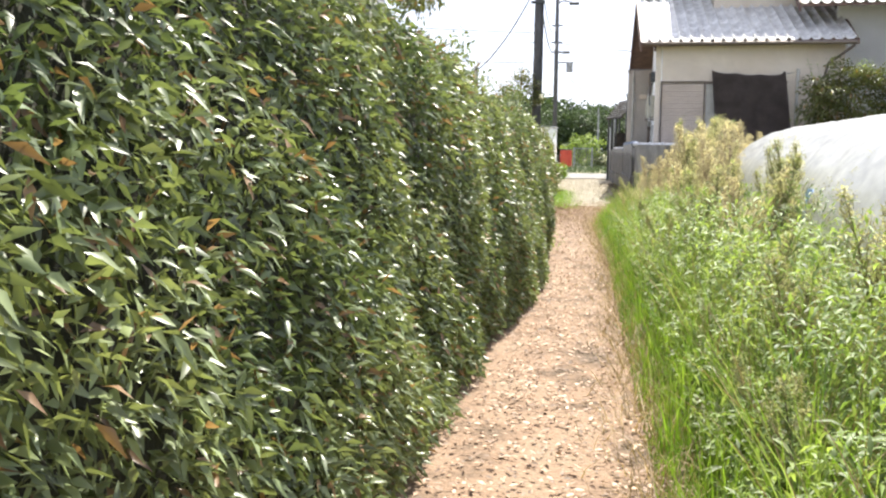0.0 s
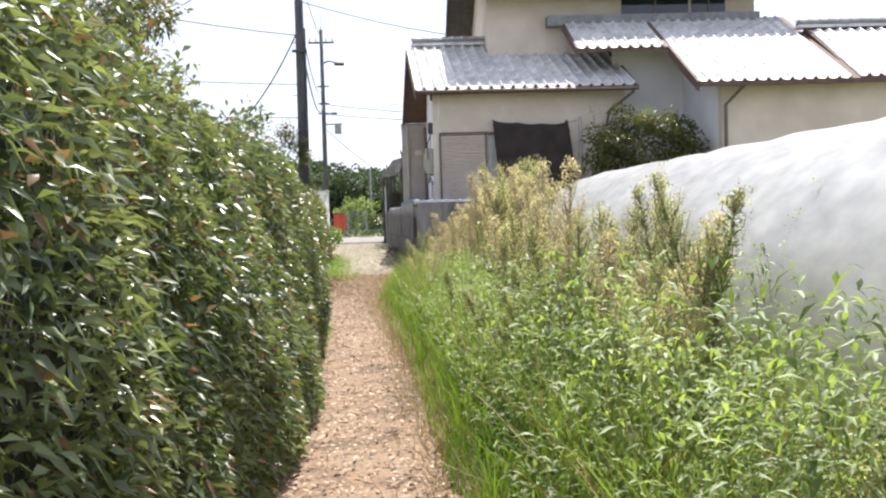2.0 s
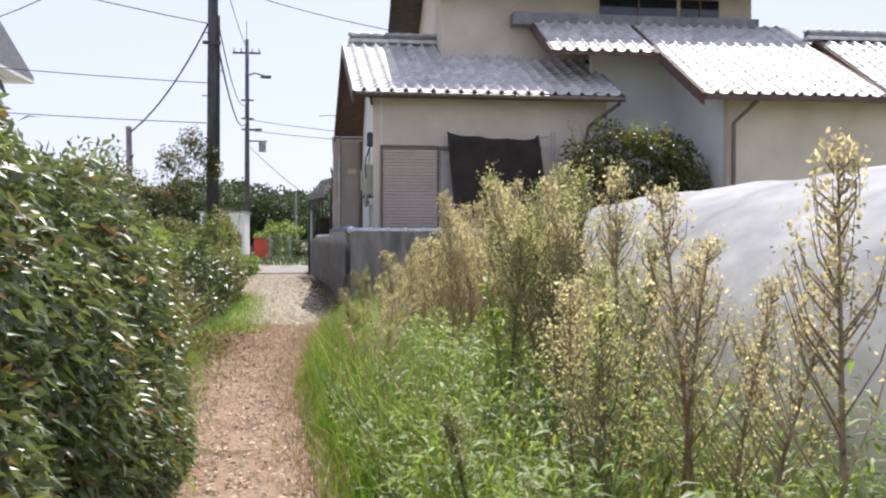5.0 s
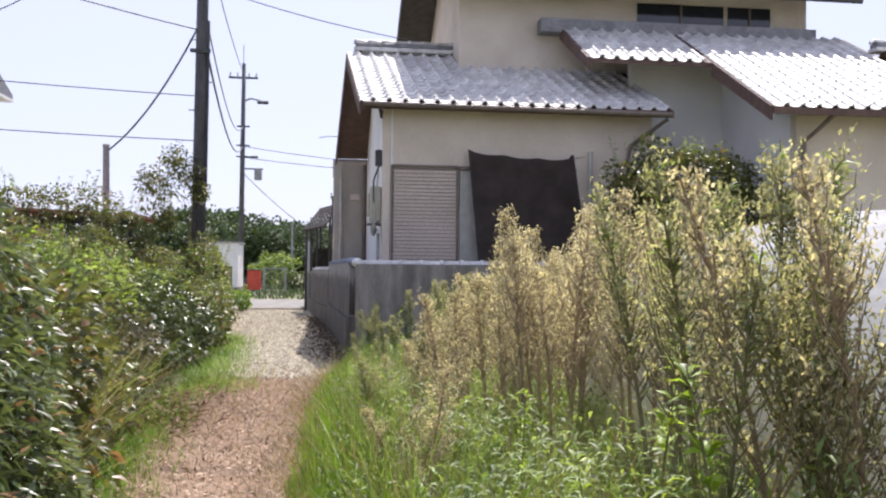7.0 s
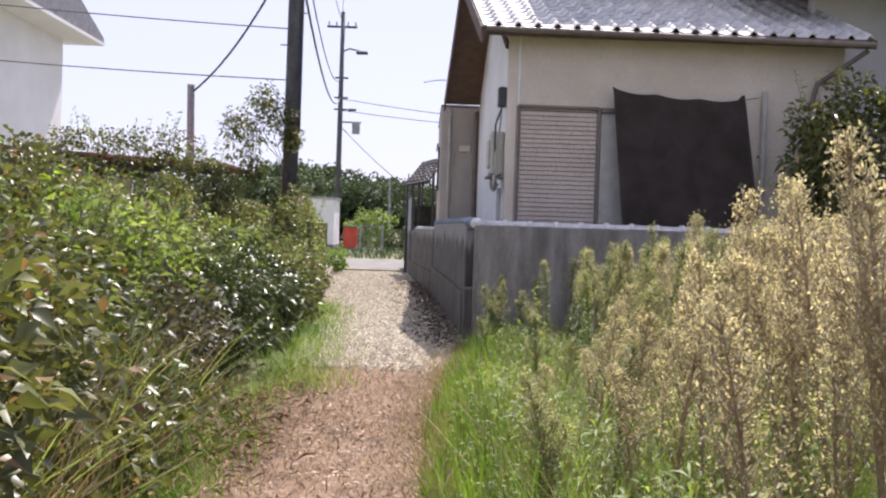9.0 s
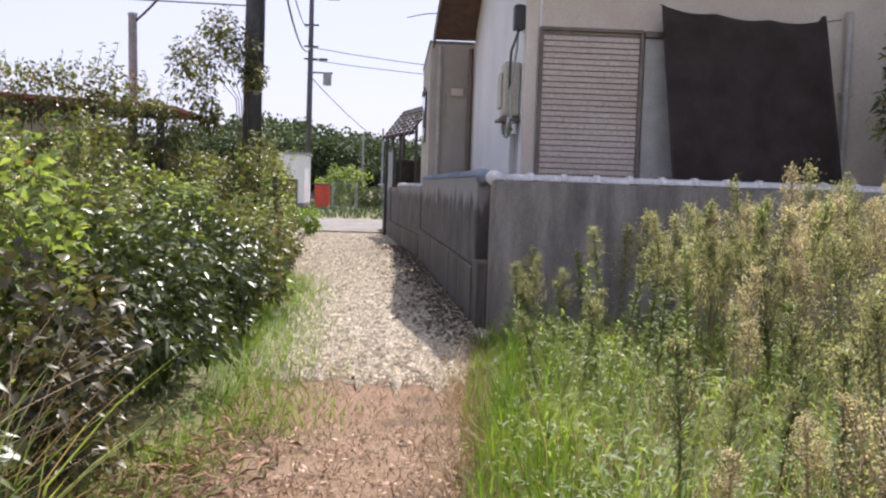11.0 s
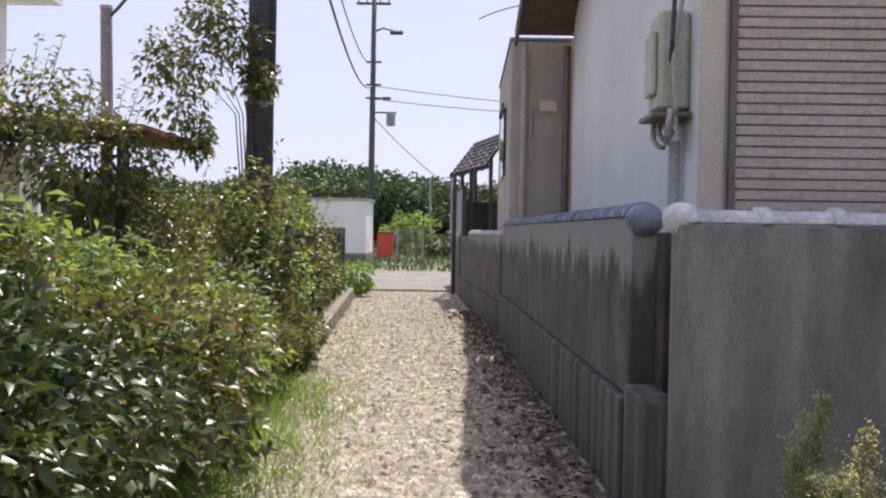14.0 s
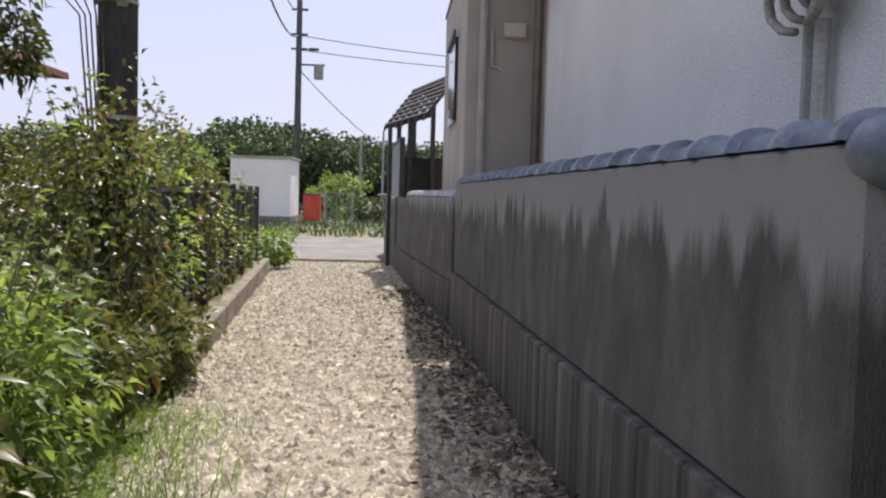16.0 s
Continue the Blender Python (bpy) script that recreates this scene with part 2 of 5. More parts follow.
def thing(name, label, category, at=(0, 0, 0), group="", kind=""):
    e = new(name)
    e.location = at
    return tagged(e, label, category, group, kind)


def add_box(bm, x0, x1, y0, y1, z0, z1, bevel=0.0):
    r = bmesh.ops.create_cube(bm, size=1, matrix=Matrix.Translation(((x0 + x1) / 2, (y0 + y1) / 2, (z0 + z1) / 2)) @ Matrix.Diagonal((x1 - x0, y1 - y0, z1 - z0, 1)))
    if bevel:
        es = {e for v in r["verts"] for e in v.link_edges}
        bmesh.ops.bevel(bm, geom=list(es), offset=bevel, segments=1, affect="EDGES")
    return bm


def box(x0, x1, y0, y1, z0, z1, bevel=0.0):
    return add_box(bmesh.new(), x0, x1, y0, y1, z0, z1, bevel)


def prism(points, axis, a, b):
    """A solid from an outline in two coordinates, pushed along an axis from a to b."""
    bm = bmesh.new()
    def put(p, c):
        q = list(p)
        q.insert("xyz".index(axis), c)
        return bm.verts.new(q)
    A, B = [put(p, a) for p in points], [put(p, b) for p in points]
    bm.faces.new(A)
    bm.faces.new(B[::-1])
    k = len(points)
    for i in range(k):
        bm.faces.new((A[i], A[(i + 1) % k], B[(i + 1) % k], B[i]))
    bmesh.ops.recalc_face_normals(bm, faces=bm.faces)
    return bm


def add_tube(bm, path, radii, sides=8):
    rings = []
    for i, p in enumerate(path):
        p = Vector(p)
        d = (Vector(path[min(i + 1, len(path) - 1)]) - Vector(path[max(i - 1, 0)])).normalized()
        u = d.orthogonal().normalized() if i == 0 else (u - d * u.dot(d)).normalized()
        w = d.cross(u)
        r = radii[i] if hasattr(radii, "__len__") else radii
        rings.append([bm.verts.new(p + (u * math.cos(2 * math.pi * k / sides) + w * math.sin(2 * math.pi * k / sides)) * r) for k in range(sides)])
    for a, b in zip(rings, rings[1:]):
        for k in range(sides):
            bm.faces.new((a[k], a[(k + 1) % sides], b[(k + 1) % sides], b[k]))
    bm.faces.new(rings[0][::-1])
    bm.faces.new(rings[-1])
    return bm


def tube(path, radii, sides=8):
    return add_tube(bmesh.new(), path, radii, sides)


def sag(a, b, drop, n=14):
    a, b = Vector(a), Vector(b)
    return [a.lerp(b, i / n) - Vector((0, 0, drop * 4 * (i / n) * (1 - i / n))) for i in range(n + 1)]


def leaves(name, pts, dirs, ups, length, width, mat, parent=None, droop=0.25, small=False):
    """Many folded leaves as one mesh: each starts at a point, runs along its direction and droops at the tip."""
    pts, dirs, ups = np.asarray(pts, float), np.asarray(dirs, float), np.asarray(ups, float)
    n = len(pts)
    dirs = dirs / (np.linalg.norm(dirs, axis=1, keepdims=True) + 1e-9)
    side = np.cross(dirs, ups)
    side /= np.linalg.norm(side, axis=1, keepdims=True) + 1e-9
    nor = np.cross(side, dirs)
    L, Wd = np.asarray(length).reshape(-1, 1), np.asarray(width).reshape(-1, 1)
    mid = pts + dirs * L * 0.45
    v = np.stack([pts, mid + side * Wd / 2 + nor * Wd * 0.18, mid - side * Wd / 2 + nor * Wd * 0.18, pts + dirs * L - np.array([0, 0, 1]) * L * droop, mid], 1).reshape(-1, 3)
    i = np.arange(n)[:, None] * 5
    if small:
        f = np.concatenate([i + [0, 3, 1], i + [0, 2, 3]], 1).reshape(-1, 3)
    else:
        f = np.concatenate([i + [0, 4, 1], i + [1, 4, 3], i + [0, 2, 4], i + [2, 3, 4]], 1).reshape(-1, 3)
    me = bpy.data.meshes.new(name)
    me.vertices.add(len(v))
    me.vertices.foreach_set("co", v.ravel())
    me.loops.add(f.size)
    me.loops.foreach_set("vertex_index", f.ravel().astype(np.int32))
    me.polygons.add(len(f))
    me.polygons.foreach_set("loop_start", np.arange(len(f), dtype=np.int32) * 3)
    me.update(calc_edges=True)
    me.materials.append(mat)
    ob = new(name, me)
    if parent:
        ob.parent = parent
    ob["kind"] = "stuff"
    return ob


rng = np.random.default_rng(7)


def unit(n):
    d = rng.normal(size=(n, 3))
    return d / np.linalg.norm(d, axis=1, keepdims=True)


def wob(x, k=1.0, s=0.0):
    return math.sin(x * 1.7 * k + s) * 0.5 + math.sin(x * 3.9 * k + 1.3 + s) * 0.3 + math.sin(x * 8.3 * k + 0.4 + s) * 0.2

# ---------------- ground ----------------
bm = bmesh.new()
bmesh.ops.create_grid(bm, x_segments=60, y_segments=60, size=400)
for v in bm.verts:
    v.co.z = -0.02
tagged(part("ground", bm, M_GROUND), "flat ground of dry soil and grass", "ground", kind="structure")


def strip(name, left, right, y0, y1, z, mat, step=0.25, jag=0.08, ragged=0.0):
    ys = np.arange(y0, y1 + 1e-6, step)
    N = 14
    v, f = [], []
    for i, y in enumerate(ys):
        a, b = left(y) + wob(y, 2.0) * jag, right(y) + wob(y, 2.3, 2.0) * jag
        for k in range(N + 1):
            v.append((a + (b - a) * k / N, y + ragged * wob(k * 1.7) * max(0, 1 - i / 12), z + 0.003 * wob(y * 2 + k * 1.1)))
    for i in range(len(ys) - 1):
        for k in range(N):
            p = i * (N + 1) + k
            f.append((p, p + 1, p + N + 2, p + N + 1))
    return raw(name, v, f, mat, smooth=True)


def lerp_pts(points):
    xs, ys = zip(*points)
    return lambda q: float(np.interp(q, xs, ys))


PATH_L = lerp_pts([(-6, -0.1), (7, -0.1), (11, -0.45), (14, -0.8), (20, -1.0)])
PATH_R = lerp_pts([(-6, 1.25), (1, 1.15), (8, 0.75), (13, 0.35), (17, 0.4), (20, 0.7)])
LANE_L = lerp_pts([(17, -0.75), (22, -1.15), (25.6, -1.45), (37, -2.25), (42, -3.2)])
LANE_R = lerp_pts([(17, 0.6), (21, 1.0), (29.7, 0.6), (42, 0.2)])
WALL_X = lerp_pts([(22.0, 0.72), (29.7, 0.47), (34.2, 0.08), (40.0, -0.28)])
tagged(strip("dirt_path", PATH_L, PATH_R, -8, 20.6, 0.0, M_DIRT), "trodden earth footpath strewn with dry leaves", "path", kind="structure")
tagged(strip("gravel_lane", LANE_L, LANE_R, 19.5, 39, 0.005, M_GRAVEL, ragged=1.3), "pale gravel lane between wall and kerb", "lane", kind="structure")
tagged(part("road", box(-60, 60, 38.3, 47.5, -0.05, 0.03), M_ROAD), "worn grey asphalt road crossing the lane", "road", kind="structure")
tagged(part("concrete_edging", box(-3.4, 0.4, 38.0, 38.35, -0.05, 0.06, 0.02), M_KERB), "flat concrete edging where lane meets road", "edging", kind="structure")

# kerb and raised bed
ky = [26.5 + i * 1.29 for i in range(8)]
kerb_thing = thing("kerb", "low stained concrete kerb along the planting bed", "kerb", kind="structure")
for a, b in zip(ky, ky[1:]):
    bm = box(-0.06, 0.06, 0, b - a - 0.012, -0.05, 0.23, 0.012)
    o = part("kerb_stone", bm, M_KERB, kerb_thing)
    o.matrix_basis = pose(-1.5 - (a - 25.6) * 0.073, a, 0, 0, 0, 4.2)
bm = prism([(-12, 26.4), (-1.62, 26.4), (-2.36, 36.8), (-12, 36.8)], "z", -0.1, 0.17)
tagged(part("planting_bed", bm, M_GROUND), "raised soil bed behind the kerb", "soil", kind="structure")

# ---------------- block walls ----------------
def wall_run(name, p0, p1, thick, z0, ztop, zledge, ledge_out, n, label):
    """A block wall between two plan points, its face to the left of the walk, with a projecting footing."""
    p0, p1 = Vector((*p0, 0)), Vector((*p1, 0))
    length = (p1 - p0).length
    e = thing(name, label, "wall", kind="structure")
    e.matrix_basis = Matrix.Translation(p0) @ Matrix.Rotation(math.atan2((p1 - p0).y, (p1 - p0).x), 4, "Z")
    part("wall_face", box(0, length, -thick, 0, zledge, ztop, 0.01), M_WASHED, e, "grey rendered block wall with dark rain streaks")
    for i in range(n):
        part("footing_panel", box(i * length / n + 0.004, (i + 1) * length / n - 0.004, -thick, ledge_out, z0 - 0.1, zledge - 0.006, 0.012), M_CONC_DARK, e)
    return e, length


# along the lane, direction of travel +y: local y+ is towards the lane (west)
w2, w2len = wall_run("wall_lane", (0.86, 22.0), (0.53, 29.55), 0.14, 0, 1.475, 0.57, 0.04, 18, "grey streaked block wall along the gravel lane")
w3, w3len = wall_run("wall_lane_far", (0.51, 29.75), (0.08, 34.3), 0.14, 0, 1.34, 0.45, 0.03, 8, "grey block wall stretch with pale coping")
w4, w4len = wall_run("wall_lane_end", (0.08, 34.32), (-0.30, 40.6), 0.14, 0, 1.30, 0.45, 0.02, 6, "smooth grey block wall end by the road")
w1 = thing("wall_front", "grey rendered garden wall with white coping", "wall", kind="structure")
part("wall_face", box(0.94, 7.2, 21.3, 21.46, -0.1, 1.44, 0.012), M_CONC, w1)
part("base_block", box(0.84, 1.0, 21.475, 21.99, -0.1, 0.64, 0.012), M_CONC_DARK, w1)
part("side_return", box(1.02, 1.16, 21.465, 22.78, -0.1, 1.30), M_CONC_DARK, w1)
part("post", box(0.98, 1.1, 21.80, 21.95, 0.3, 1.40, 0.01), M_DARKWOOD, w1, "dark wooden post in the gap")


def cope_mesh(length, r, mat, ring=0.02):
    """One half-round coping tile along x with a raised collar at its start."""
    bm = bmesh.new()
    prof = [(0, r + ring), (0.05, r + ring), (0.055, r), (length, r - 0.004)]
    rows = []
    for x, rr in prof:
        row = [bm.verts.new((x, rr * math.cos(a), rr * 0.75 * math.sin(a))) for a in [math.pi * k / 10 for k in range(11)]]
        rows.append(row)
    for a, b in zip(rows, rows[1:]):
        for k in range(10):
            bm.faces.new((a[k], a[k + 1], b[k + 1], b[k]))
    bm.faces.new(rows[0])
    bmesh.ops.recalc_face_normals(bm, faces=bm.faces)
    me = bpy.data.meshes.new("coping_tile")
    bm.to_mesh(me)
    bm.free()
    me.polygons.foreach_set("use_smooth", [True] * len(me.polygons))
    me.materials.append(mat)
    return me


def cope_row(parent, m0, n, step, me, lift=0.0):
    for i in range(n):
        o = new("coping_tile", me)
        o.parent = parent
        o.matrix_basis = m0 @ pose(i * step, 0, lift + 0.003 * wob(i * 1.9), 0, 0.4 * wob(i * 2.7), 0)


def cope_ball(parent, at, r, mat):
    bm = bmesh.new()
    bmesh.ops.create_uvsphere(bm, u_segments=16, v_segments=10, radius=r)
    for v in bm.verts:
        v.co.z *= 0.85
    o = part("coping_end", bm, mat, parent, "rounded end tile", True)
    o.location = at


cm_w, cm_b = cope_mesh(0.318, 0.075, M_COPE_W), cope_mesh(0.29, 0.07, M_COPE_B, 0.026)
cope_row(w1, pose(0.97, 21.38, 1.445), 20, 0.313, cm_w)
cope_ball(w1, (0.965, 21.38, 1.46), 0.085, M_COPE_W)
cope_row(w2, pose(0.05, -0.07, 1.48), 26, 0.288, cm_b)
cope_ball(w2, (0.0, -0.07, 1.46), 0.098, M_COPE_B)
cope_row(w3, pose(0.05, -0.07, 1.345), 14, 0.32, cm_w)
cope_ball(w3, (0.03, -0.07, 1.31), 0.10, M_COPE_B)

# ---------------- tiled roofs ----------------
TW, TL = 0.265, 0.245
PROF = [0, 0.12, 0.3, 0.48, 0.62, 0.72, 0.81, 0.9, 1.0]


def tile_h(u):
    return -0.018 * math.sin(math.pi * u / 0.62) if u < 0.62 else 0.052 * math.sin(math.pi * (u - 0.62) / 0.38)


TILE_V = [(u * TW, -0.02, 0.018 + tile_h(u) - 0.022) for u in PROF] + [(u * TW, -0.02, 0.018 + tile_h(u)) for u in PROF] + [(u * TW, TL + 0.02, 0.004 + tile_h(u)) for u in PROF]
TILE_F = [(r * 9 + k, r * 9 + k + 1, r * 9 + k + 10, r * 9 + k + 9) for r in (0, 1) for k in range(8)]
tile_me = bpy.data.meshes.new("roof_tile")
tile_me.from_pydata(TILE_V, [], TILE_F)
tile_me.materials.append(M_TILE)


def roof_frame(x0, x1, eave, top):
    """Local x along the eave, y up the slope."""
    (y0, z0), (y1, z1) = eave, top
    flip = y1 < y0
    a = math.atan2(z1 - z0, abs(y1 - y0))
    m = Matrix.Translation((x0, y0, z0)) @ Matrix.Rotation(a, 4, "X") if not flip else Matrix.Translation((x1, y0, z0)) @ Matrix.Rotation(math.pi, 4, "Z") @ Matrix.Rotation(a, 4, "X")
    return m, math.hypot(y1 - y0, z1 - z0)


def tiles_single(parent, x0, x1, eave, top, skew=0.0):
    m, L = roof_frame(x0, x1, eave, top)
    for r in range(int(L / TL)):
        for c in range(int((x1 - x0) / TW)):
            o = new("roof_tile", tile_me)
            o.parent = parent
            o.matrix_basis = m @ pose(c * TW + skew * r * TL, r * TL, 0.002 * wob(c * 3 + r * 5), 0.6 * wob(r * 7 + c * 2), 0, 0)


def tiles_joined(parent, x0, x1, eave, top, keep=None):
    m, L = roof_frame(x0, x1, eave, top)
    v, f = [], []
    for r in range(int(L / TL)):
        for c in range(int((x1 - x0) / TW)):
            if keep and not keep(c * TW, r * TL):
                continue
            b = len(v)
            lift = 0.004 * wob(c * 3 + r * 5)
            v += [tuple(m @ Vector((p[0] + c * TW, p[1] + r * TL, p[2] + lift))) for p in TILE_V]
            f += [tuple(k + b for k in q) for q in TILE_F]
    o = raw("tile_field", v, f, M_TILE_J, parent)
    return tagged(o, kind="stuff")


def slab(x0, x1, eave, top, down=0.09):
    """The boarded deck under a tiled slope."""
    (y0, z0), (y1, z1) = eave, top
    return prism([(y0, z0 - 0.012), (y1, z1 - 0.012), (y1, z1 - down), (y0, z0 - down)], "x", x0, x1)


def ridge(parent, x0, x1, y, z, layers=2):
    for k in range(layers):
        part("ridge_course", box(x0 + 0.03 * k, x1 - 0.02 * k, y - 0.15 + 0.025 * k, y + 0.15 - 0.025 * k, z + 0.09 * k - 0.05, z + 0.09 * k + 0.03, 0.01), M_RIDGE if k else M_TILE_J, parent)
    n = max(2, int((x1 - x0) / 0.26))
    me = cope_mesh((x1 - x0) / n + 0.01, 0.095, M_TILE, 0.014)
    for i in range(n):
        o = new("ridge_tile", me)
        o.parent = parent
        o.matrix_basis = pose(x0 + i * (x1 - x0) / n, y, z + 0.09 * layers - 0.05)


HX = 1.42
house = thing("house", "beige stucco farmhouse with silver tiled roofs", "house")
ys, yr, yn = 22.45, 26.05, 29.75
zs, zr = 4.13, 5.77
# low wing
part("wall", box(HX + 0.162, 6.1, 22.832, 23.0, 0.3, 4.25), M_STUCCO, house, "beige stucco wall")
bm = prism([(22.83, 0.3), (29.5, 0.3), (29.5, 4.2), (26.05, 5.62), (22.83, 4.2)], "x", HX, HX + 0.16)
part("gable_wall", bm, M_WHITE, house, "white plastered gable wall")
part("wall_east_side", box(5.95, 6.1, 23.0, 29.5, 0.3, 4.3), M_STUCCO, house)
part("corner_post", box(HX - 0.012, HX + 0.13, 22.812, 22.9, 0.3, 4.1, 0.01), M_STUCCO, house)
def verge_x(y):
    """The gable end of the low roof runs slightly askew to its eave."""
    return 1.03 - (y - 22.45) * 0.047


def to_verge(bm, limit=0.9):
    for v in bm.verts:
        if v.co.x < limit:
            v.co.x += verge_x(v.co.y) - 0.70
    return bm


roof = part("roof", to_verge(slab(0.70, 6.35, (ys, zs), (yr, zr))), M_BROWNWOOD, house, "low wing roof of silver wave tiles")
part("roof_north", to_verge(slab(0.70, 6.35, (yn, zs), (yr, zr))), M_BROWNWOOD, house)
for (ya, za), (yb, zb) in (((ys, zs), (yr, zr)), ((yn, zs), (yr, zr))):
    part("bargeboard", to_verge(prism([(ya, za - 0.02), (yb, zb - 0.02), (yb, zb - 0.26), (ya, za - 0.24)], "x", 0.665, 0.70)), M_BROWNWOOD, house, "reddish brown bargeboard")
part("fascia", box(1.04, 6.35, ys - 0.02, ys + 0.015, zs - 0.13, zs - 0.015), M_BROWNWOOD, house)
ridge(house, 0.98, 3.2, yr, zr + 0.06, 2)
part("gutter", tube([(1.06, ys - 0.06, zs - 0.06), (6.3, ys - 0.06, zs - 0.09)], 0.045, 8), M_FRAME, house)
part("verge_strut", tube([(1.40, 22.9, 3.95), (1.40, 25.9, 5.2)], 0.045, 6), M_BROWNWOOD, house)
tiles_joined(house, 0.84, 6.35, (yn, zs), (yr, zr))

# middle block with the long slope
def bz(y):
    return 3.93 + (y - 20.7) * 0.53


part("wall", box(7.9, 15.4, 21.2, 21.4, 0.0, 4.1), M_STUCCO, house, "beige stucco wall")
bm = prism([(21.4, 0.0), (25.0, 0.0), (25.0, bz(25) - 0.1), (21.4, bz(21.4) - 0.1)], "x", 7.9, 8.05)
part("gable_wall", bm, M_WHITE, house)
part("recess_wall", box(6.1, 7.9, 24.0, 24.15, 0.0, 5.45), M_WHITE, house)
part("roof_middle", slab(7.25, 10.9, (20.7, bz(20.7)), (24.9, bz(24.9))), M_BROWNWOOD, house)
part("roof_entry", slab(5.0, 7.25, (22.9, bz(22.9)), (24.9, bz(24.9))), M_BROWNWOOD, house)
part("bargeboard", prism([(20.7, bz(20.7)), (22.9, bz(22.9)), (22.9, bz(22.9) - 0.24), (20.7, bz(20.7) - 0.22)], "x", 7.21, 7.25), M_BROWNWOOD, house)
part("bargeboard", prism([(22.9, bz(22.9)), (24.9, bz(24.9)), (24.9, bz(24.9) - 0.24), (22.9, bz(22.9) - 0.22)], "x", 4.96, 5.0), M_BROWNWOOD, house)
part("fascia", box(7.25, 15.4, 20.68, 20.71, bz(20.7) - 0.12, bz(20.7) - 0.012), M_BROWNWOOD, house)
tiles_joined(house, 7.25, 10.95, (20.7, bz(20.7)), (24.9, bz(24.9)))
tiles_joined(house, 5.0, 7.25, (22.9, bz(22.9)), (24.9, bz(24.9)))
part("downpipe", tube([(8.3, 20.75, 3.85), (7.98, 21.12, 3.45), (7.98, 21.12, 0.1)], 0.04, 8), M_FRAME, house)
# low ridge course; the shadow on its tiles is put into the dark grey
part("ridge_course", box(3.22, 6.3, yr - 0.12, yr + 0.12, zr - 0.02, zr + 0.11, 0.01), M_RIDGE, house, "low ridge course, dark grey for tiles in shadow")
part("roof_flashing", box(4.55, 10.19, 24.7, 25.05, bz(24.7) - 0.04, bz(24.7) + 0.22), M_RIDGE, house, "dark ridge course under the upper wall")
# upper storey
part("upper_wall", box(3.202, 9.998, 25.105, 25.3, 5.0, 7.1), M_STUCCO, house)
bm = prism([(25.1, 5.0), (30.4, 5.0), (30.4, 7.0), (27.75, 8.35), (25.1, 7.0)], "x", 3.0, 3.2)
part("upper_gable", bm, M_STUCCO, house)
bm = prism([(25.1, 5.0), (30.4, 5.0), (30.4, 7.0), (27.75, 8.35), (25.1, 7.0)], "x", 10.0, 10.2)
part("upper_gable", bm, M_STUCCO, house)
for a, b in ((6.6, 8.4), (8.5, 9.4)):
    w = part("upper_window", box(a, b, 25.06, 25.1, 6.05, 6.75), M_GLASS, house)
    part("window_frame", box(a - 0.05, b + 0.05, 25.03, 25.058, 6.0, 6.05), M_FRAME, w)
    part("window_frame", box((a + b) / 2 - 0.02, (a + b) / 2 + 0.02, 25.03, 25.058, 6.05, 6.75), M_FRAME, w)
for e0, t0 in (((24.4, 6.86), (27.75, 8.5)), ((31.1, 6.86), (27.75, 8.5))):
    part("upper_roof", slab(2.2, 10.95, e0, t0), M_DARKWOOD, house)
    part("bargeboard", prism([(e0[0], e0[1]), (t0[0], t0[1]), (t0[0], t0[1] - 0.26), (e0[0], e0[1] - 0.24)], "x", 2.15, 2.2), M_DARKWOOD, house)
tiles_joined(house, 2.2, 10.95, (24.4, 6.86), (27.75, 8.5))
ridge(house, 2.2, 10.95, 27.75, 8.55, 3)
part("upper_gutter", tube([(2.2, 24.33, 6.8), (10.95, 24.33, 6.77)], 0.05, 8), M_DARKMETAL, house)
# east block
part("roof_east", slab(10.9, 15.4, (20.9, 4.0), (23.6, 5.6)), M_BROWNWOOD, house)
tiles_joined(house, 10.95, 15.4, (20.9, 4.0), (23.6, 5.6))
part("roof_east_back", slab(10.9, 15.4, (26.3, 4.0), (23.6, 5.6)), M_BROWNWOOD, house)
ridge(house, 10.7, 15.2, 23.6, 5.62, 2)
part("wall_east_side", box(15.2, 15.4, 21.4, 29.5, 0, 4.0), M_STUCCO, house)
part("wall_back", box(1.58, 15.2, 29.3, 29.5, 0.0, 4.2), M_STUCCO, house)
# block at the back of the gable
part("rear_block", box(0.62, 1.58, 30.0, 34.2, 0.3, 4.02, 0.015), M_STUCCO_SHADED, house, "narrow flat-topped stucco block")
part("wall", box(1.43, 1.58, 29.5, 29.998, 0.3, 4.0), M_STUCCO, house)
part("rear_cap", box(0.60, 1.60, 29.98, 34.22, 4.023, 4.06), M_RIDGE, house)
part("rear_downpipe", tube([(0.80, 29.93, 3.95), (0.80, 29.93, 1.0)], 0.04, 8), M_PIPE, house)
part("rear_vent", box(1.02, 1.26, 29.93, 29.997, 3.05, 3.2, 0.01), M_STUCCO, house)
part("rear_vent_pipe", tube([(0.9, 29.95, 3.1), (0.9, 29.95, 2.75), (1.0, 29.95, 2.7)], 0.02, 6), M_PIPE, house)
rw = part("rear_window", box(0.58, 0.617, 31.2, 32.4, 2.25, 3.25), M_GLASS, house)
part("window_frame", box(0.55, 0.578, 31.1, 32.5, 3.25, 3.32), M_DARKMETAL, rw)
part("wall_pipe", tube([(1.36, 29.75, 3.9), (1.36, 29.75, 0.5)], 0.05, 8), M_FRAME, house)

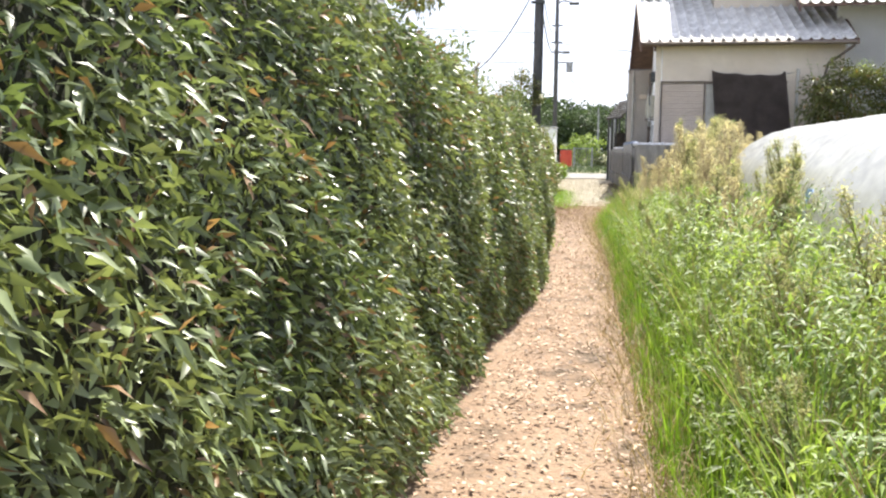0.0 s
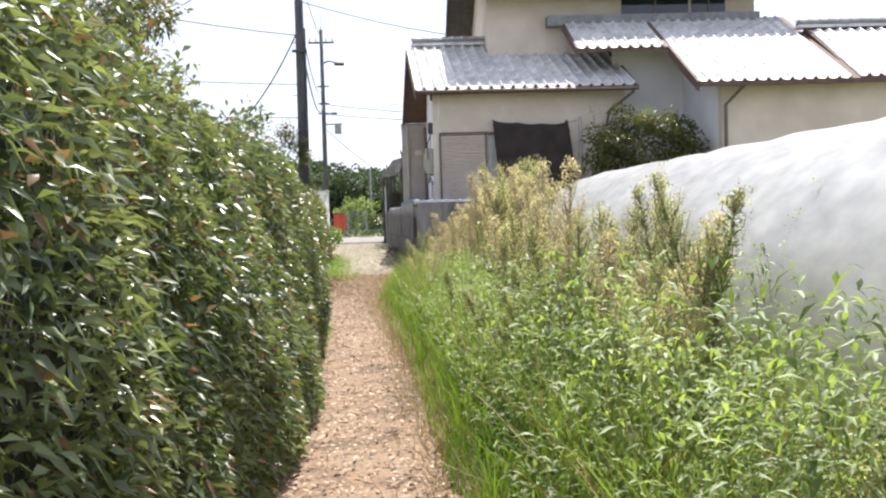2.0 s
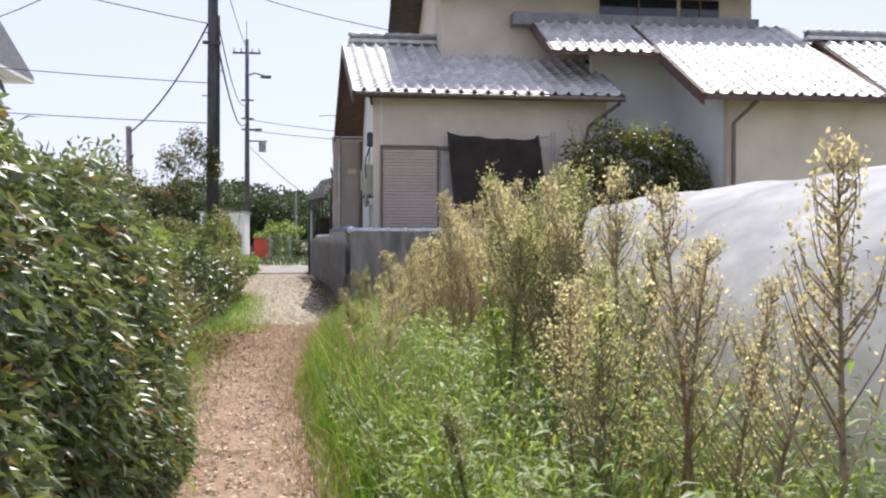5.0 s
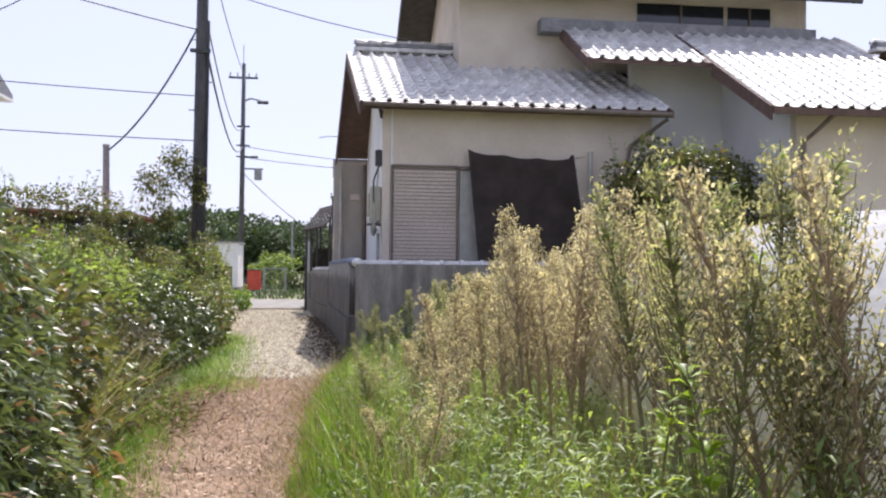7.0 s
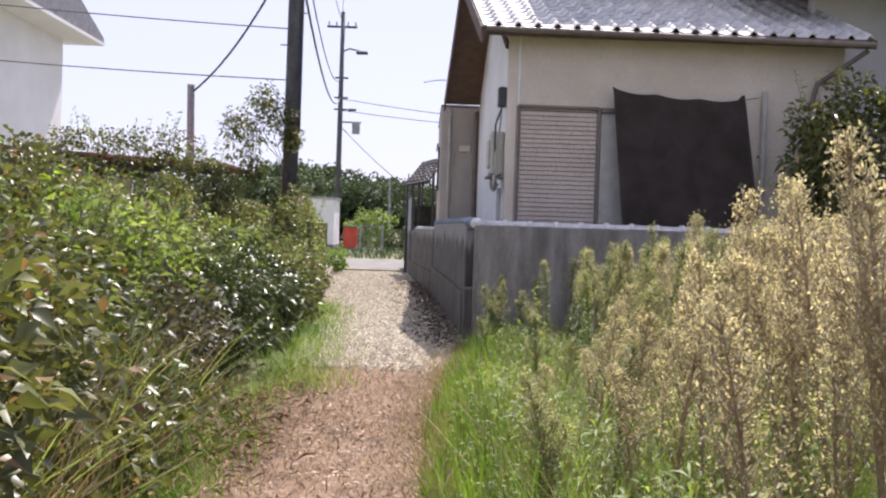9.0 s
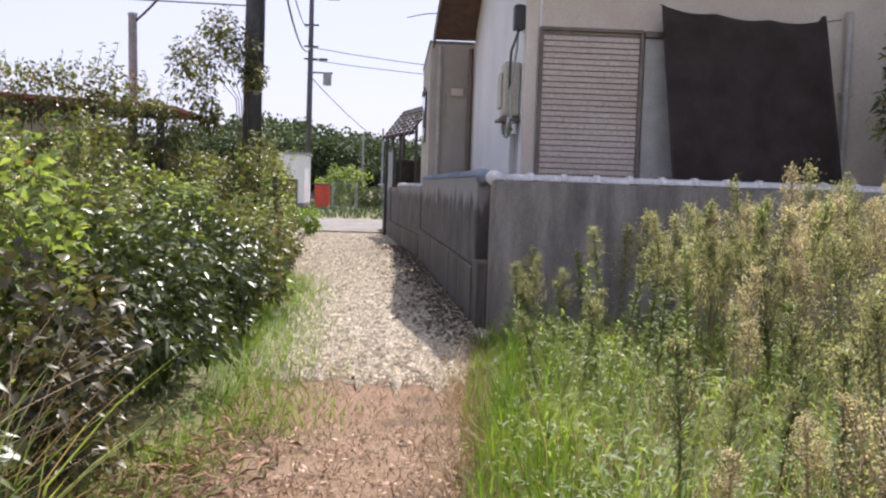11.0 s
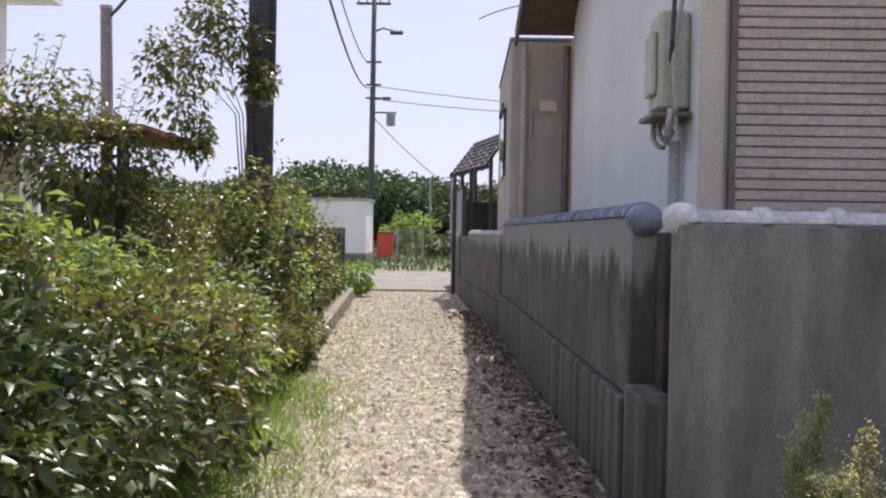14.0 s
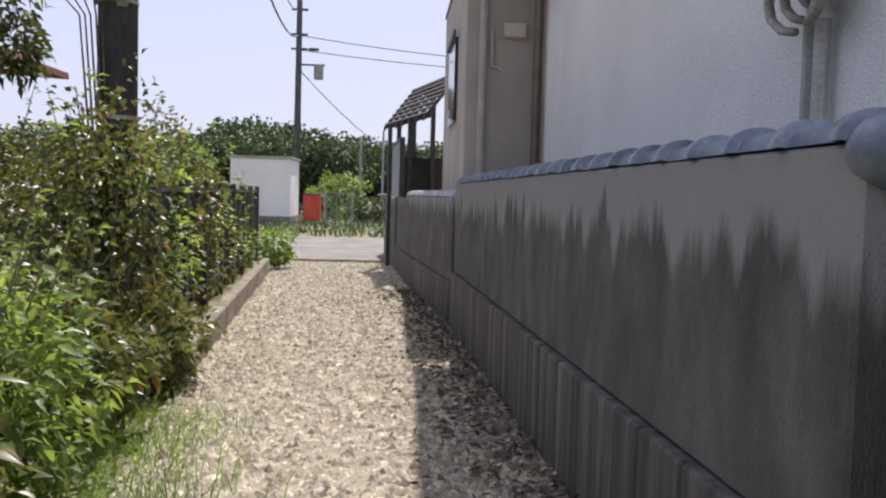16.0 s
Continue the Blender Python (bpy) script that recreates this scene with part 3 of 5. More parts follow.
# ---------------- shutter, cloth and fittings ----------------
sh = thing("window_shutter", "closed beige slatted metal shutter in a bronze frame", "shutter", (1.56, 22.83, 1.35))
for i in range(27):
    bm = bmesh.new()
    z0, z1 = i * 0.063, (i + 1) * 0.063 - 0.007
    prof = [(-0.02, z0), (-0.034, z0 + 0.005), (-0.038, z1 - 0.006), (-0.02, z1)]
    A = [bm.verts.new((0.04, y, z)) for y, z in prof]
    B = [bm.verts.new((1.10, y, z)) for y, z in prof]
    for k in range(3):
        bm.faces.new((A[k], B[k], B[k + 1], A[k + 1]))
    part("slat", bm, M_SHUTTER, sh)
part("backing", box(0.04, 1.10, -0.018, -0.002, 0, 1.72), M_FRAME, sh)
for a, b, c, d in ((0, 0.038, 0, 1.74), (1.102, 1.14, 0, 1.74), (0, 1.14, 1.742, 1.78)):
    part("frame", box(a, b, -0.06, -0.001, c, d, 0.004), M_FRAME, sh)
win = thing("window", "sliding window with pale blue-grey panel beside the shutter", "window", (2.72, 22.83, 1.35))
part("panel", box(0.0, 0.55, -0.03, -0.002, 0, 1.70, 0.005), M_PIPE, win)
part("glass", box(0.552, 2.0, -0.02, -0.002, 0, 1.70), M_GLASS, win)
part("head_rail", box(-0.01, 2.02, -0.07, -0.004, 1.705, 1.77, 0.005), M_FRAME, win)

bm = bmesh.new()
NX, NZ = 40, 24
grid = []
for j in range(NZ + 1):
    v = j / NZ
    row = []
    for i in range(NX + 1):
        u = i / NX
        top = 3.40 - 0.16 * u ** 0.6 - 0.035 * abs(math.sin(u * 9.5)) + (0.05 if u > 0.97 else 0) + 0.06 * u ** 4
        z = top + (1.28 - top) * v
        x = 2.84 + 0.17 * v + u * (1.82 + 0.08 * v)
        y = 22.66 - 0.20 * v - 0.025 * math.sin(u * 17 + 0.6 * v) * (0.4 + v) - 0.02 * math.sin(u * 7)
        row.append(bm.verts.new((x, y, z)))
    grid.append(row)
for j in range(NZ):
    for i in range(NX):
        bm.faces.new((grid[j][i], grid[j][i + 1], grid[j + 1][i + 1], grid[j + 1][i]))
bmesh.ops.solidify(bm, geom=bm.faces[:], thickness=0.004)
cloth = thing("shade_cloth", "dark brown cloth hung slack over the window", "cloth")
part("sheet", bm, M_TARP, cloth, smooth=True)
part("cord", tube([(2.84, 22.66, 3.39), (2.86, 22.8, 3.42)], 0.006, 5), M_CABLE, cloth)
part("cord", tube([(4.65, 22.64, 3.28), (4.9, 22.8, 3.34)], 0.006, 5), M_CABLE, cloth)
dp = thing("downpipe", "pale grey drainpipe on the stucco wall", "pipe")
part("pipe", tube([(4.98, 22.76, 0.5), (4.98, 22.76, 3.42)], 0.04, 8), M_PIPE, dp)
part("bracket", box(4.92, 5.04, 22.72, 22.828, 2.5, 2.54), M_PIPE, dp)
br = thing("pipe_elbow", "dark bent pipe under the eave corner", "pipe")
part("pipe", tube([(6.25, 22.45, 3.98), (5.7, 22.76, 3.55), (5.62, 22.78, 3.2)], 0.035, 8), M_FRAME, br)

mb = thing("electric_meter", "beige electric meter box with looping conduits", "meter", (HX, 23.3, 2.17))
mb.scale = (1.25, 1.12, 1.0)
part("box", box(-0.16, -0.004, -0.14, 0.15, 0.0, 0.62, 0.02), M_PLASTIC_BOX, mb)
part("cover", box(-0.19, -0.162, -0.1, 0.11, 0.1, 0.5, 0.01), M_PLASTIC_BOX, mb)
part("shelf", box(-0.2, -0.002, -0.2, 0.2, -0.05, -0.02, 0.004), M_FRAME, mb)
for y, d in ((-0.19, 0.20), (-0.12, 0.16), (-0.05, 0.13), (0.06, 0.13), (0.13, 0.18), (0.2, 0.22)):
    x = -0.06 - 0.25 * abs(y)
    part("conduit", tube([(x, y, 0.0), (x - 0.01, y * 1.05, -d * 0.4), (x - 0.01, y * 0.9, -d * 0.7), (x, y * 0.6, -d * 0.92), (x + 0.02, y * 0.2 + 0.03, -d * 0.98)], 0.016, 7), M_PIPE, mb, smooth=True)
part("riser", tube([(-0.05, -0.2, 1.25), (-0.06, -0.22, 0.75), (-0.1, -0.2, 0.3), (-0.08, -0.18, -0.1)], 0.012, 7), M_PIPE, mb)
part("drop_pipe", tube([(-0.04, 0.0, -0.18), (-0.04, 0.0, -1.4)], 0.024, 7), M_PIPE, mb)
part("drop_pipe", tube([(-0.04, 0.09, -0.18), (-0.04, 0.09, -1.4)], 0.018, 7), M_PIPE, mb)
part("isolator", box(-0.1, -0.004, -0.3, -0.16, 0.95, 1.22, 0.012), M_DARKMETAL, mb, "dark isolator box")
part("feed_cable", tube([(-0.05, -0.23, 0.95), (-0.12, -0.3, 0.7), (-0.12, -0.26, 0.4), (-0.1, -0.14, 0.3)], 0.012, 6), M_CABLE, mb)

# ---------------- pergola and screen beyond the block ----------------
pg = thing("pergola", "dark slatted pent roof on thin posts", "pergola", (0.26, 35.2, 0))
pg.rotation_euler = (0, 0, math.atan2(2.2, -0.53))
# along x: away down the lane; y negative: in towards the yard
for x, y, top in ((2.2, -0.04, 2.58), (1.5, -0.04, 2.58), (0.7, -0.04, 2.58), (2.2, -0.5, 3.25), (0.9, -0.5, 3.25), (-0.5, -0.5, 3.25)):
    part("post", box(x - 0.035, x + 0.035, y - 0.035, y + 0.035, 0.0, top), M_DARKMETAL, pg)
part("eave_beam", box(-0.6, 2.32, -0.06, 0.0, 2.58, 2.66, 0.006), M_DARKWOOD, pg)
part("ridge_beam", box(-0.6, 2.32, -0.56, -0.46, 3.2, 3.3, 0.006), M_DARKWOOD, pg)
for i in range(7):
    x = -0.55 + i * 0.47
    part("rafter", prism([(0.06, 2.60), (-0.5, 3.33), (-0.5, 3.25), (0.06, 2.52)], "x", x, x + 0.05), M_DARKWOOD, pg)
for i in range(8):
    y, z = 0.04 - i * 0.072, 2.645 + i * 0.094
    part("roof_slat", prism([(y, z), (y - 0.032, z + 0.042), (y - 0.05, z + 0.03), (y - 0.018, z - 0.012)], "x", -0.62, 2.36), M_DARKWOOD, pg)
part("yard_roof", prism([(-0.52, 3.32), (-2.4, 3.36), (-2.4, 3.30), (-0.52, 3.26)], "x", -0.6, 2.34), M_DARKWOOD, pg)
sc = thing("screen_panel", "grey translucent corrugated screen on the wall", "screen")
part("panel", box(-0.02, 0.02, 0, 2.4, 1.31, 2.2), M_TIN, sc)
part("frame", box(-0.04, 0.04, -0.05, -0.002, 1.31, 2.25), M_DARKMETAL, sc)
part("rail", box(-0.04, 0.04, -0.05, 2.45, 2.203, 2.25), M_DARKMETAL, sc)
sc.matrix_basis = pose(0.0, 34.6, 0, 0, 0, 3.4)
sc2 = thing("screen_panel", "dark board fence under the pergola", "fence")
part("panel", box(0.05, 2.4, 36.3, 36.34, 0.0, 2.0), M_DARKWOOD, sc2)

# ---------------- poles, cables ----------------
def utility_pole(at, h, r0, r1, label):
    e = thing("utility_pole", label, "utility pole", at)
    part("shaft", tube([(0, 0, -0.3), (0.02, 0, h * 0.5), (0.03, 0, h)], [r0, (r0 + r1) / 2, r1], 14), M_POLE, e, smooth=True)
    return e


p1 = utility_pole((-2.23, 27.3, 0), 10.5, 0.16, 0.105, "dark round utility pole with metal straps, vines at its foot")
for z in (1.85, 2.72):
    part("strap", tube([(0, 0, z), (0, 0, z + 0.03)], 0.163, 14), M_PIPE, p1)
part("number_plate", box(0.05, 0.13, -0.172, -0.155, 2.68, 2.75), M_PIPE, p1)
for z, s in ((5.3, 1), (6.2, -1), (4.7, -1)):
    part("step_bolt", tube([(0, 0, z), (0.24 * s, 0, z)], 0.012, 6), M_DARKMETAL, p1)
part("clamp", box(-0.2, 0.22, -0.15, -0.11, 5.9, 5.98), M_DARKMETAL, p1)
part("cable_run", tube(sag((0.17, -0.05, 6.6), (0.16, -0.05, 2.8), 0.0, 6), 0.025, 6), M_CABLE, p1)

p2 = utility_pole((-5.0, 65.6, 0), 14.2, 0.19, 0.12, "tall dark utility pole with cross-arm and street lamp")
part("cross_arm", box(-0.9, 0.9, -0.06, 0.06, 13.25, 13.36), M_DARKMETAL, p2)
for x in (-0.8, -0.35, 0.35, 0.8):
    part("insulator", tube([(x, 0, 13.36), (x, 0, 13.6)], 0.05, 8), M_PIPE, p2)
part("lightning_rod", tube([(0, 0, 14.2), (0, 0, 15.4)], 0.02, 6), M_DARKMETAL, p2)
lampa = part("lamp_arm", tube([(0, 0, 11.8), (0.5, -0.1, 12.0), (1.1, -0.2, 11.85)], 0.05, 6), M_DARKMETAL, p2)
part("lamp_head", box(0.9, 1.6, -0.35, -0.1, 11.65, 11.85, 0.05), M_DARKMETAL, lampa)
part("transformer", tube([(1.0, 0, 6.9), (1.0, 0, 7.6)], 0.24, 12), M_GREYPOLE, p2)
part("bracket", box(0, 1.3, -0.05, 0.05, 7.55, 7.63), M_DARKMETAL, p2)
for z in (10.2, 9.0, 8.3):
    part("bracket", box(-0.35, 0.45, -0.06, 0.06, z, z + 0.09), M_DARKMETAL, p2)
part("bracket_lamp", box(0.5, 1.0, -0.2, 0.0, 8.25, 8.4, 0.04), M_DARKMETAL, p2)

post = thing("grey_post", "weathered grey post with a clamped cable", "post", (-4.4, 28.6, 0))
part("shaft", tube([(0, 0, -0.2), (-0.02, 0, 2.9), (-0.04, 0, 4.05)], [0.085, 0.075, 0.07], 10), M_GREYPOLE, post)
part("cap", tube([(-0.04, 0, 4.05), (-0.04, 0, 4.09)], 0.078, 10), M_PIPE, post)


def cable(a, b, drop, r=0.012):
    o = part("overhead_cable", tube(sag(a, b, drop), r, 5), M_CABLE)
    return tagged(o, "thin dark sagging overhead cable", "cable", "overhead cables")


cable((-4.4, 28.6, 3.95), (-2.23, 27.3, 6.6), 0.32, 0.022)
cable((-2.23, 27.3, 6.6), (-5.0, 65.6, 9.0), 1.3, 0.03)
cable((-2.23, 27.3, 7.2), (-5.0, 65.6, 10.2), 1.2, 0.02)
cable((-2.23, 27.3, 5.0), (-24, 32, 7.8), 0.3)
cable((-2.23, 27.3, 4.05), (-24, 32, 6.3), 0.3)
cable((-2.23, 27.3, 6.4), (-14, 6, 6.0), 0.5, 0.015)
cable((-5.0, 65.6, 13.6), (0.5, -30, 14), 3.0, 0.02)
cable((-5.0, 65.6, 8.3), (30, 60, 8.5), 1.2, 0.02)
cable((-5.0, 65.6, 9.0), (30, 58, 8.6), 1.4, 0.02)
cable((-5.0, 65.6, 7.4), (3.5, 95, 3.0), 1.0, 0.025)
cable((1.4, 29.0, 4.3), (0.2, 33, 5.0), -0.1, 0.01)
cable((-2.23, 27.3, 7.4), (3.3, 26, 5.9), 0.15, 0.01)

cable((-11.6, 32.2, 6.9), (-2.23, 27.3, 9.8), 0.9, 0.014)

# ---------------- far side of the road ----------------
ws = thing("shed", "small white rendered shed with a flat grey roof", "shed", (-6.6, 59.4, 0))
part("wall", box(-0.5, 2.05, 0, 3.2, 0.3, 2.75), M_WHITE, ws)
part("plinth", box(-0.52, 2.07, -0.02, 3.22, -0.1, 0.3), M_CONC, ws)
part("roof", box(-0.7, 2.15, -0.1, 3.3, 2.75, 2.83, 0.02), M_GREYPOLE, ws)
rc = thing("red_cabinet", "red metal cabinet standing outdoors by a shed", "cabinet", (-3.75, 60.5, 0))
part("body", box(-0.35, 0.4, -0.25, 0.25, 0.12, 1.25, 0.02), M_RED, rc)
part("top", box(-0.37, 0.42, -0.28, 0.28, 1.252, 1.32, 0.02), M_DARKMETAL, rc)
part("base", box(-0.35, 0.4, -0.25, 0.25, 0, 0.118), M_CONC, rc)
gate = thing("mesh_gate", "low grey mesh gate between two posts", "gate", (-2.7, 60.0, 0))
for x in (-0.45, 0.75):
    part("post", box(x - 0.05, x + 0.05, -0.05, 0.05, 0, 1.45), M_GREYPOLE, gate)
part("rail", box(-0.4, 0.7, -0.02, 0.02, 1.35, 1.4), M_GREYPOLE, gate)
for i in range(8):
    part("bar", tube([(-0.35 + i * 0.145, 0, 0.1), (-0.35 + i * 0.145, 0, 1.35)], 0.012, 5), M_GREYPOLE, gate)
low = thing("low_shed", "low pale grey shed beyond the road", "shed", (0.6, 68, 0))
part("wall", box(-1.4, 3.5, 0, 2.5, 0, 1.25), M_GREYPOLE, low)
part("roof", box(-1.6, 3.7, -0.2, 2.7, 1.252, 1.4, 0.03), M_TIN, low)
for x, y, h in ((-2.1, 72, 4.6), (-0.9, 76, 5.2)):
    o = thing("thin_pole", "thin pale pole beyond the road", "pole", (x, y, 0), "thin poles")
    part("shaft", tube([(0, 0, -0.1), (0, 0, h)], [0.09, 0.06], 8), M_GREYPOLE, o)
fh = thing("far_building", "low pale building among distant trees", "building", (-11, 100, 0))
part("wall", box(-5, 6, 0, 5, 0, 5.2), M_WHITE, fh)
part("roof", box(-5.3, 6.3, -0.4, 5.4, 5.2, 5.7), M_TIN, fh)

# white two-storey house behind the gardens
wh = thing("house", "white two-storey house with overhanging eaves", "house", (-11.6, 32.2, 0))
part("wall", box(-7, 0, 0, 8, 0, 7.3), M_WHITE, wh, "white plastered wall")
part("roof", prism([(-0.9, 7.35), (4, 9.2), (8.9, 7.35), (8.9, 7.2), (-0.9, 7.2)], "x", -7.8, 1.0), M_RIDGE, wh)
part("soffit", box(-7.8, 1.02, -0.92, 8.92, 7.10, 7.2), M_WHITE, wh)
for x, z in ((-0.9, 4.9), (-0.9, 1.5), (-3.6, 4.8)):
    w = part("window", box(x - 0.4, x + 0.2, -0.03, 0.001, z, z + 1.1), M_GLASS, wh)
    part("window_frame", box(x - 0.45, x + 0.25, -0.05, -0.032, z - 0.06, z - 0.002), M_FRAME, w)
    part("window_frame", box(x - 0.45, x + 0.25, -0.05, -0.032, z + 1.102, z + 1.16), M_FRAME, w)
part("downpipe", tube([(-0.25, -0.06, 7.1), (-0.25, -0.06, 0)], 0.045, 8), M_PIPE, wh)
part("antenna_bracket", tube([(-1.6, -0.1, 6.4), (-1.3, -0.35, 6.7), (-1.3, -0.35, 5.9)], 0.03, 6), M_PIPE, wh)

rs = thing("garden_shed", "lean-to shed with rusty red sheet roof", "shed", (-4.3, 26.6, 0))
part("roof", prism([(-3.4, 2.62), (1.05, 2.42), (1.05, 2.36), (-3.4, 2.56)], "y", 0, 2.6), M_RUST, rs, "rusty red corrugated roofing")
part("beam", box(-3.4, 1.0, -0.06, 0.06, 2.22, 2.35), M_DARKWOOD, rs)
for x in (-3.2, -1.2, 0.85):
    part("post", box(x - 0.05, x + 0.05, -0.05, 0.05, 0, 2.22), M_DARKWOOD, rs)
part("back_wall", box(-3.3, -1.4, 2.4, 2.5, 0, 2.4), M_WHITE, rs)
fb = thing("garden_roof", "low grey roofed outbuilding behind the garden", "building", (-9.5, 30, 0))
part("wall", box(-4, 2.2, 0, 3, 0, 2.3), M_WHITE, fb)
part("roof", box(-4.3, 2.5, -0.3, 3.3, 2.3, 2.5, 0.04), M_RIDGE, fb)

# black bar fence on the kerb
fence = thing("fence", "dark metal bar fence overgrown with vines", "fence")
def fx(y):
    return -1.68 - (y - 25.6) * 0.073
for i in range(8):
    y = 26.6 + i * 1.3
    part("post", box(fx(y) - 0.035, fx(y) + 0.035, y - 0.045, y + 0.045, 0.1, 1.42), M_DARKMETAL, fence)
for z in (0.4, 1.32):
    part("rail", prism([(fx(26.6) - 0.015, 26.6), (fx(26.6) + 0.015, 26.6), (fx(35.7) + 0.015, 35.7), (fx(35.7) - 0.015, 35.7)], "z", z, z + 0.035), M_DARKMETAL, fence)
for i in range(84):
    y = 26.65 + i * 0.108
    part("bar", box(fx(y) - 0.007, fx(y) + 0.007, y - 0.007, y + 0.007, 0.3, 1.36), M_DARKMETAL, fence)

# ---------------- plastic tunnel ----------------
tun = thing("plastic_tunnel", "low growing tunnel of whitish translucent plastic film", "tunnel")
TC, TR, TH = 3.95, 1.62, 1.74
bm = bmesh.new()
rows = []
for j in range(100):
    y = -8 + j * 0.2285
    f = 1.0
    if y > 13.7:
        f = math.sqrt(max(0.02, 1 - ((y - 13.7) / 0.95) ** 2))
    hoop = 0.03 * (abs(math.sin(y * math.pi / 1.5)) - 1)
    row = []
    for k in range(25):
        a = math.pi * k / 24
        rx, rz = TR * (0.55 + 0.45 * f) + hoop * 0.6, TH * (0.35 + 0.65 * f) + hoop * 1.2
        s = 0.012 * wob(y * 3 + k * 2.1)
        ca, sa = math.cos(a), math.sin(a)
        row.append(bm.verts.new((TC - (rx + s) * math.copysign(abs(ca) ** 0.8, ca), y, (rz + s) * abs(sa) ** 0.75)))
    rows.append(row)
for a, b in zip(rows, rows[1:]):
    for k in range(24):
        bm.faces.new((a[k], a[k + 1], b[k + 1], b[k]))
part("film", bm, M_PLASTIC, tun, smooth=True)
for j in range(14):
    y = -7 + j * 1.5
    part("hoop", tube([(TC - TR * 0.97 * math.cos(math.pi * k / 16), y, (TH - 0.05) * abs(math.sin(math.pi * k / 16)) ** 0.75) for k in range(17)], 0.014, 5), M_GREYPOLE, tun)
bm = bmesh.new()
bmesh.ops.create_grid(bm, x_segments=8, y_segments=10, size=0.5)
for v in bm.verts:
    x, y = v.co.x, v.co.y
    v.co = (2.37 + 0.06 * y + 0.012 * math.sin(y * 6 + x * 4), 5.6 + x * (0.14 + 0.08 * y) + 0.02 * math.sin(y * 9), 0.88 + y * 0.26)
bmesh.ops.solidify(bm, geom=bm.faces[:], thickness=0.01)
part("blue_patch", bm, M_BLUE, tun, "faded blue plastic patch on the film", True)

# ---------------- vegetation ----------------
def hedge_half(y):
    """Face of the hedge towards the path, and its height."""
    face = np.interp(y, [-6, 6, 8.5, 11, 12], [0.15, 0.12, 0.0, -0.32, -0.6])
    top = np.interp(y, [-6, 1, 4, 7, 11, 12], [2.1, 1.95, 1.72, 1.62, 1.42, 1.25])
    return face, top


hedge = thing("hedge", "dense clipped evergreen hedge with some brown leaves", "hedge", (0, 0, 0))
n = 135000
y = rng.uniform(-5, 11.6, n)
face, top = hedge_half(y)
pick = rng.random(n)
lump = 0.09 * np.sin(y * 3.1) + 0.06 * np.sin(y * 7.3 + 1) 
z = np.where(pick < 0.72, rng.uniform(0.02, 1, n) * top, top)
bulge = 0.10 * np.sin(z * 2.9 + y * 1.3) + 0.05 * np.sin(z * 7 + y * 5)
x = np.where(pick < 0.72, face + bulge * 0.45 + lump * 0.22 - 0.22 * (z / top) ** 3 - np.abs(rng.normal(0, 0.07, n)), face - 0.2 - rng.uniform(0, 1.4, n))
z = np.where(pick < 0.72, z, top + 0.12 * np.sin(y * 2.3 + x * 4) + 0.07 * np.sin(y * 6.1) + rng.normal(0, 0.06, n))
out = np.where((pick < 0.72)[:, None], np.array([1, 0, 0.25]), np.array([0.1, 0, 1.0]))
d = unit(n) * 0.9 + out * 0.7
d[:, 2] -= 0.25
leaves("foliage", np.stack([x, y, z], 1), d, unit(n) + out, rng.uniform(0.035, 0.075, n), rng.uniform(0.013, 0.024, n), M_HEDGE, hedge)
# solid core behind the leaves, coloured as the shade in their gaps
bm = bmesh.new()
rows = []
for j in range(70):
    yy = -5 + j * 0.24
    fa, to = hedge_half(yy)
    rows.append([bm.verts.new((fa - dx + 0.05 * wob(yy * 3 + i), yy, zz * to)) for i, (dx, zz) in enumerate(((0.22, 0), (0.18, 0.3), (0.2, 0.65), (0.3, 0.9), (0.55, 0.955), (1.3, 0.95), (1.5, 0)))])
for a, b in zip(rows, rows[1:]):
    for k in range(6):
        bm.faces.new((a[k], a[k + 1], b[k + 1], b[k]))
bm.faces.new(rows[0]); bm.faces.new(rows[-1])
part("inner_mass", bm, M_HEDGE_SHADE, hedge, "solid core of the hedge, near-black for the shade between leaves")


def blob_points(n, rx, ry, rz, seed, shell=0.35):
    """Points near the surface of an uneven clump with gaps."""
    u = unit(n)
    lump = 1 + 0.22 * np.sin(u[:, 0] * 5 + seed) * np.sin(u[:, 1] * 4 + seed * 2) + 0.16 * np.sin(u[:, 2] * 7 + u[:, 0] * 6 + seed * 3) + 0.1 * np.sin(u[:, 1] * 13 + u[:, 2] * 11 + seed)
    r = lump * (1 - shell * rng.random(n) ** 1.6)
    return u * r[:, None] * np.array([rx, ry, rz]), u


